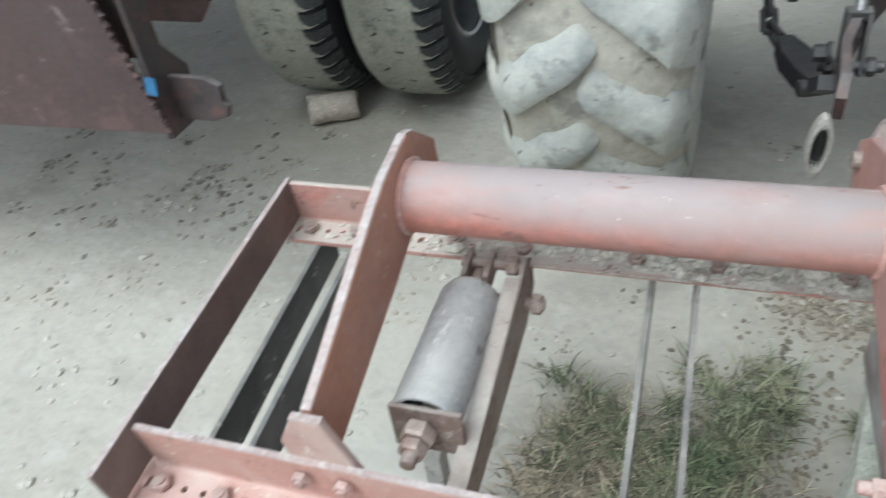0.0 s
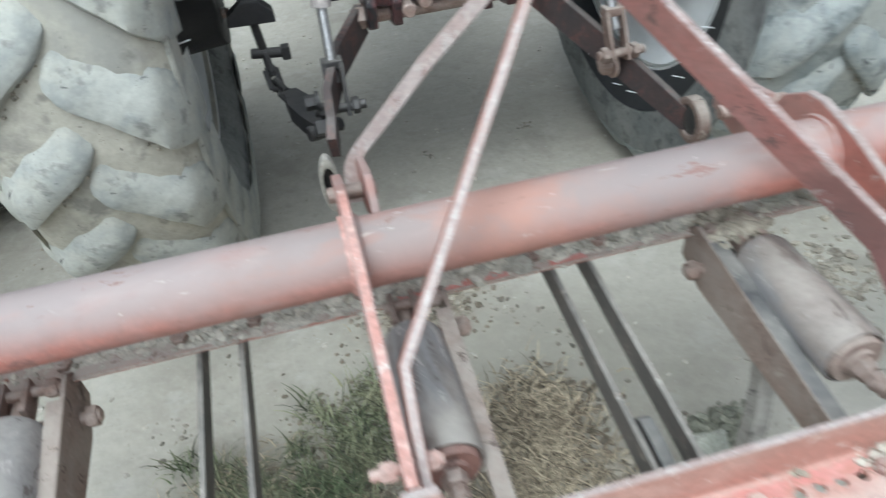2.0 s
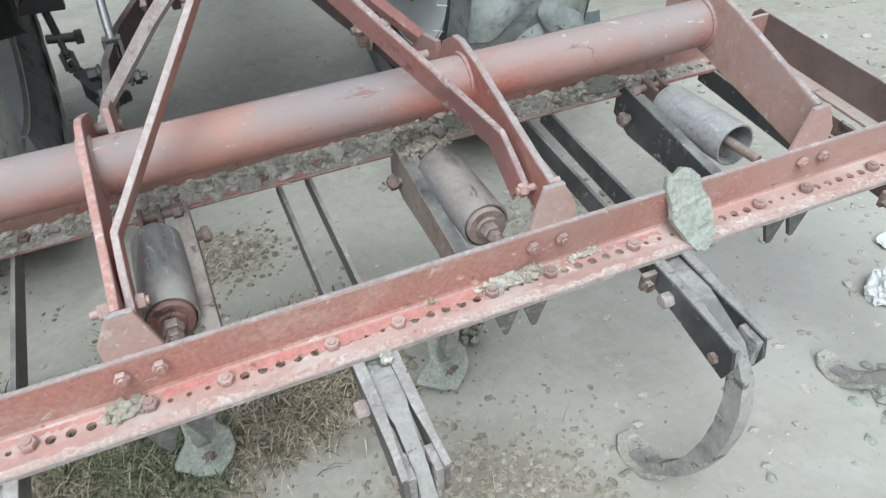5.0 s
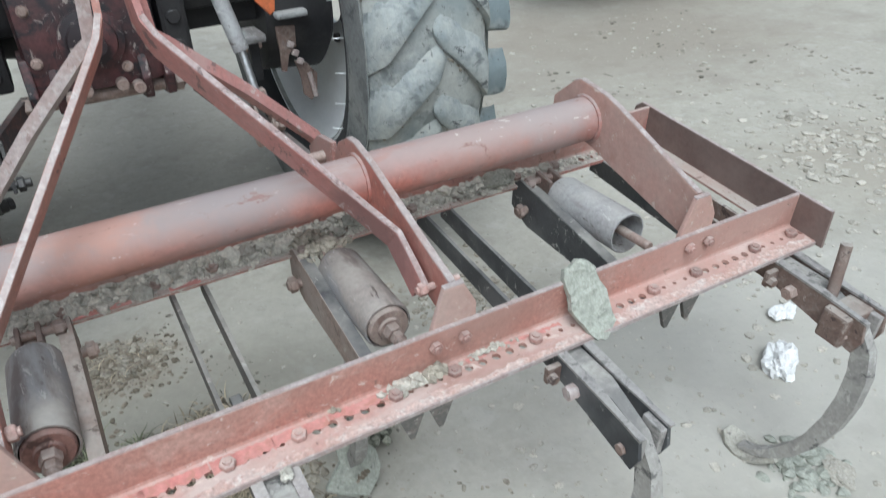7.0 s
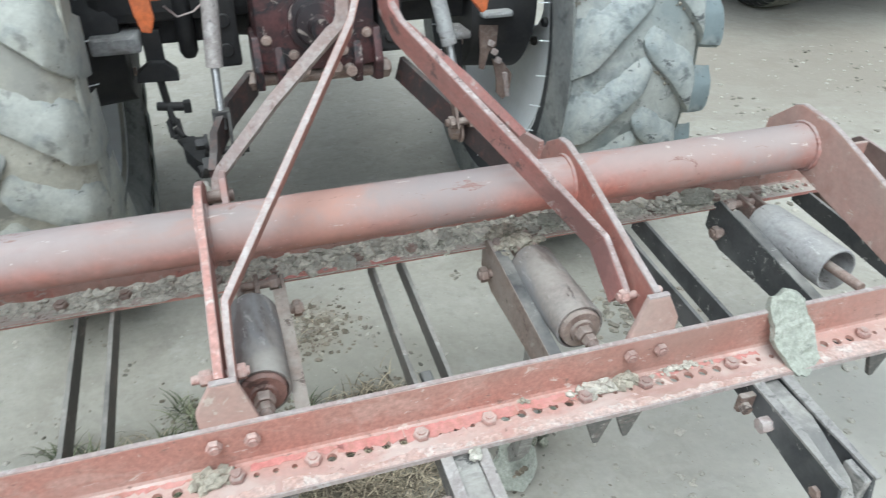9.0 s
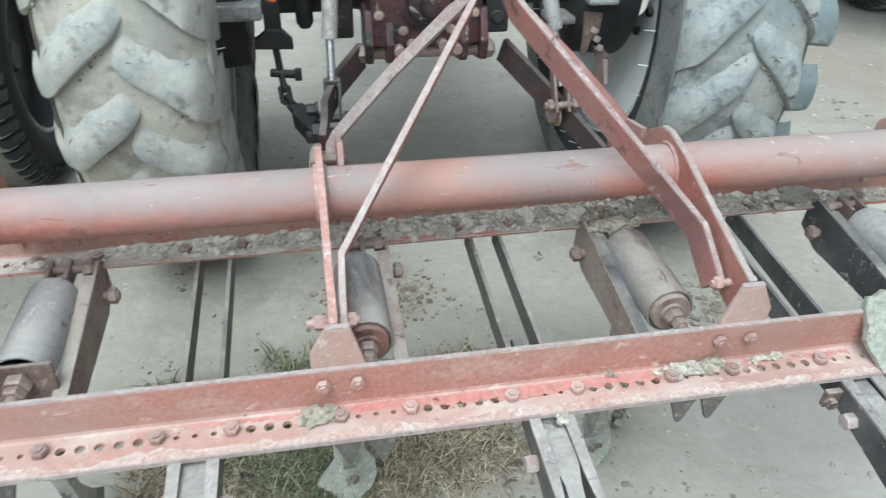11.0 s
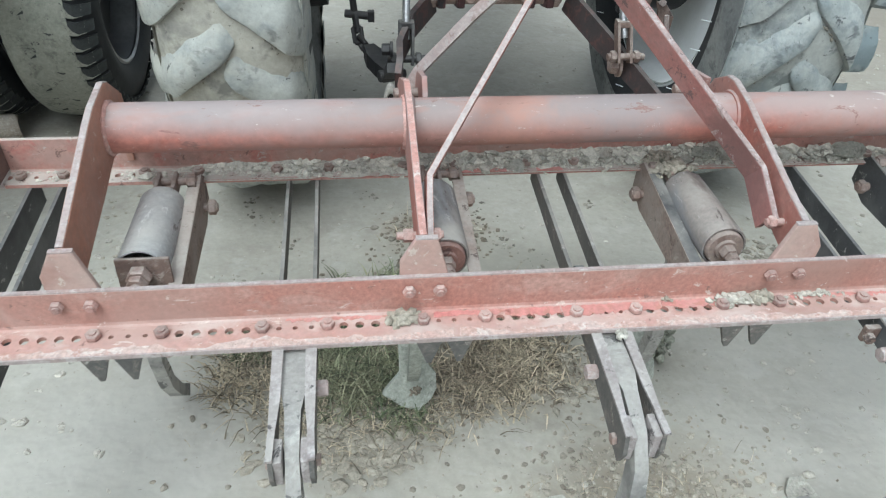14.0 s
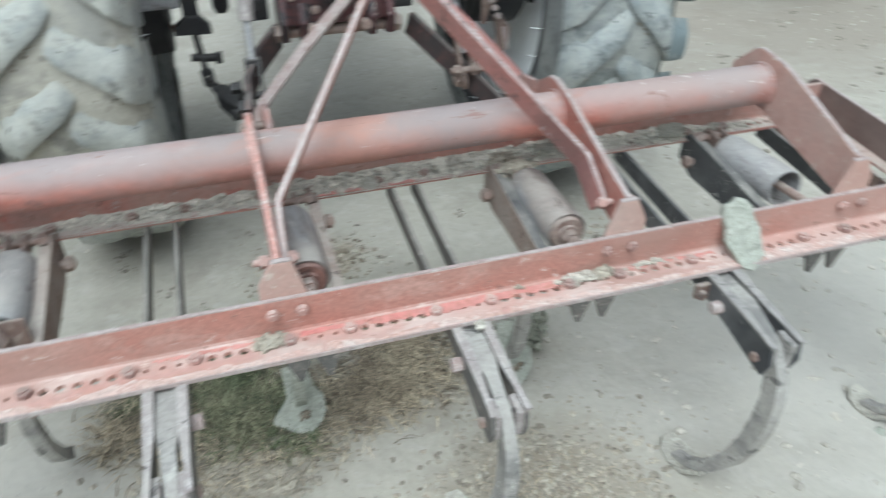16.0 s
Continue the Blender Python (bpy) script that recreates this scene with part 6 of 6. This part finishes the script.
def tufts(seedn, count, spots, spread):
    """Tufts whose middles lie in the given patches."""
    r0 = random.Random(seedn)
    mids = [(*spots(r0), spread * r0.uniform(0.5, 1.5)) for _ in range(count)]

    def place(r):
        x, y, d = r.choice(mids)
        return r.gauss(x, d), r.gauss(y, d)
    return place


blades("green_grass", "dusty green grass tufts growing under the cultivator", 3600, 41, tufts(5, 100, mixed((6, -0.10, 0.39, 0.085, 0.075), (3, -0.20, 0.49, 0.075, 0.07), (1.6, -0.07, 0.64, 0.09, 0.06), (1.1, -0.06, 0.75, 0.07, 0.05), (1.6, -0.36, 0.60, 0.05, 0.06)), 0.017), 0.070, 0.0026, 1.10, M_GRASS, "grass")
blades("dry_straw", "dry yellow straw lying under the cultivator", 3000, 42, mixed((6, 0.28, 0.42, 0.080, 0.062), (5, 0.33, 0.61, 0.060, 0.060), (2, 0.18, 0.36, 0.07, 0.05), (2, -0.44, 0.44, 0.04, 0.06), (1.2, -0.30, 0.36, 0.06, 0.05)), 0.066, 0.0026, 1.36, M_STRAW, "straw")
blades("straw_litter", "thin straw scattered among the grass", 1900, 43, mixed((3, -0.12, 0.40, 0.12, 0.09), (3.5, -0.33, 0.55, 0.06, 0.08), (1, -0.15, 0.22, 0.12, 0.05), (1, 0.10, 0.27, 0.10, 0.05)), 0.055, 0.0018, 1.33, M_STRAW, "straw")

blades("straw_patch", "dry straw and twigs in a brown patch of earth", 60, 47, blob(0.15, 1.08, 0.08, 0.06), 0.05, 0.0018, 1.35, M_STRAW, "straw")
scatter("patch_clods", "flaky clods in a brown patch of earth", 90, 52, blob(0.16, 1.09, 0.07, 0.06), 0.006, 0.018, M_LEAF, 1.2)
scatter("brown_patch", "brown earth crumbs in a patch before the bar", 600, 48, blob(0.15, 1.06, 0.09, 0.07), 0.003, 0.012, M_DARKSOIL, 2.0)
scatter("dark_earth", "dark brown crumbs of earth under the grass", 1900, 49, mixed((4, -0.12, 0.46, 0.11, 0.10), (1, -0.05, 0.74, 0.08, 0.07)), 0.003, 0.010, M_DARKSOIL, 2.0)
scatter("straw_earth", "dark brown crumbs of earth under dry straw", 1400, 54, mixed((3, 0.25, 0.41, 0.11, 0.075), (2, 0.33, 0.61, 0.07, 0.07)), 0.004, 0.014, M_DARKSOIL, 2.0)
scatter("leaf_debris", "brown leaf debris and crumbs beyond the cultivator", 220, 53, blob(1.18, 0.84, 0.10, 0.09), 0.004, 0.020, M_LEAF, 1.6)
scatter("tine_dirt", "dirt clods fallen round a tine", 90, 50, blob(1.48, -0.17, 0.045, 0.04), 0.005, 0.026, M_CAKED, 1.4, 0.45)
scatter("leaf_litter", "brown dry leaf and straw litter beside the tines", 1300, 44, blob(0.50, -0.08, 0.13, 0.10), 0.003, 0.012, M_LEAF, 1.7)
scatter("brown_crumbs", "brown leaf flakes and crumbs among the dry straw", 900, 45, blob(-0.12, 0.27, 0.13, 0.08), 0.003, 0.014, M_LEAF, 1.6)
blades("litter_straw", "dry straw among leaf litter", 260, 46, blob(0.50, -0.09, 0.13, 0.10), 0.05, 0.0011, 1.45, M_STRAW, "straw")

# crumpled white plastic
def plastic(place, size, seedn, label):
    bm = bmesh.new()
    shift = Vector((seedn * 1.7, 1, 2))
    for v in bmesh.ops.create_icosphere(bm, subdivisions=4, radius=1.0)["verts"]:
        f = 1 + 0.5 * noise.noise(v.co * 1.3 + shift) + 0.22 * abs(noise.noise(v.co * 3.1 + shift)) - 0.42 * abs(noise.noise(v.co * 4.2 + shift)) + 0.16 * abs(noise.noise(v.co * 9.0 + shift))
        v.co = Vector((v.co.x * size[0] * f, v.co.y * size[1] * f, max(v.co.z, -0.25) * size[2] * f + size[2] * 0.25))
    ob = part("plastic_bag", bm, M_PAPER if seedn < 3 else M_STONE)
    ob.matrix_world = pose(place[0], place[1], 0.003, 0, 0, place[2])
    tagged(ob, label, "litter", group="plastic litter")


plastic((1.73, 0.09, 35), (0.070, 0.042, 0.042), 1, "crumpled white plastic bag lying on the bare earth")
plastic((1.93, 0.245, 10), (0.045, 0.030, 0.018), 2, "scrap of white plastic on the bare earth")
plastic((1.535, -0.235, 60), (0.045, 0.028, 0.010), 3, "flattened scrap of pale plastic beside a tine")
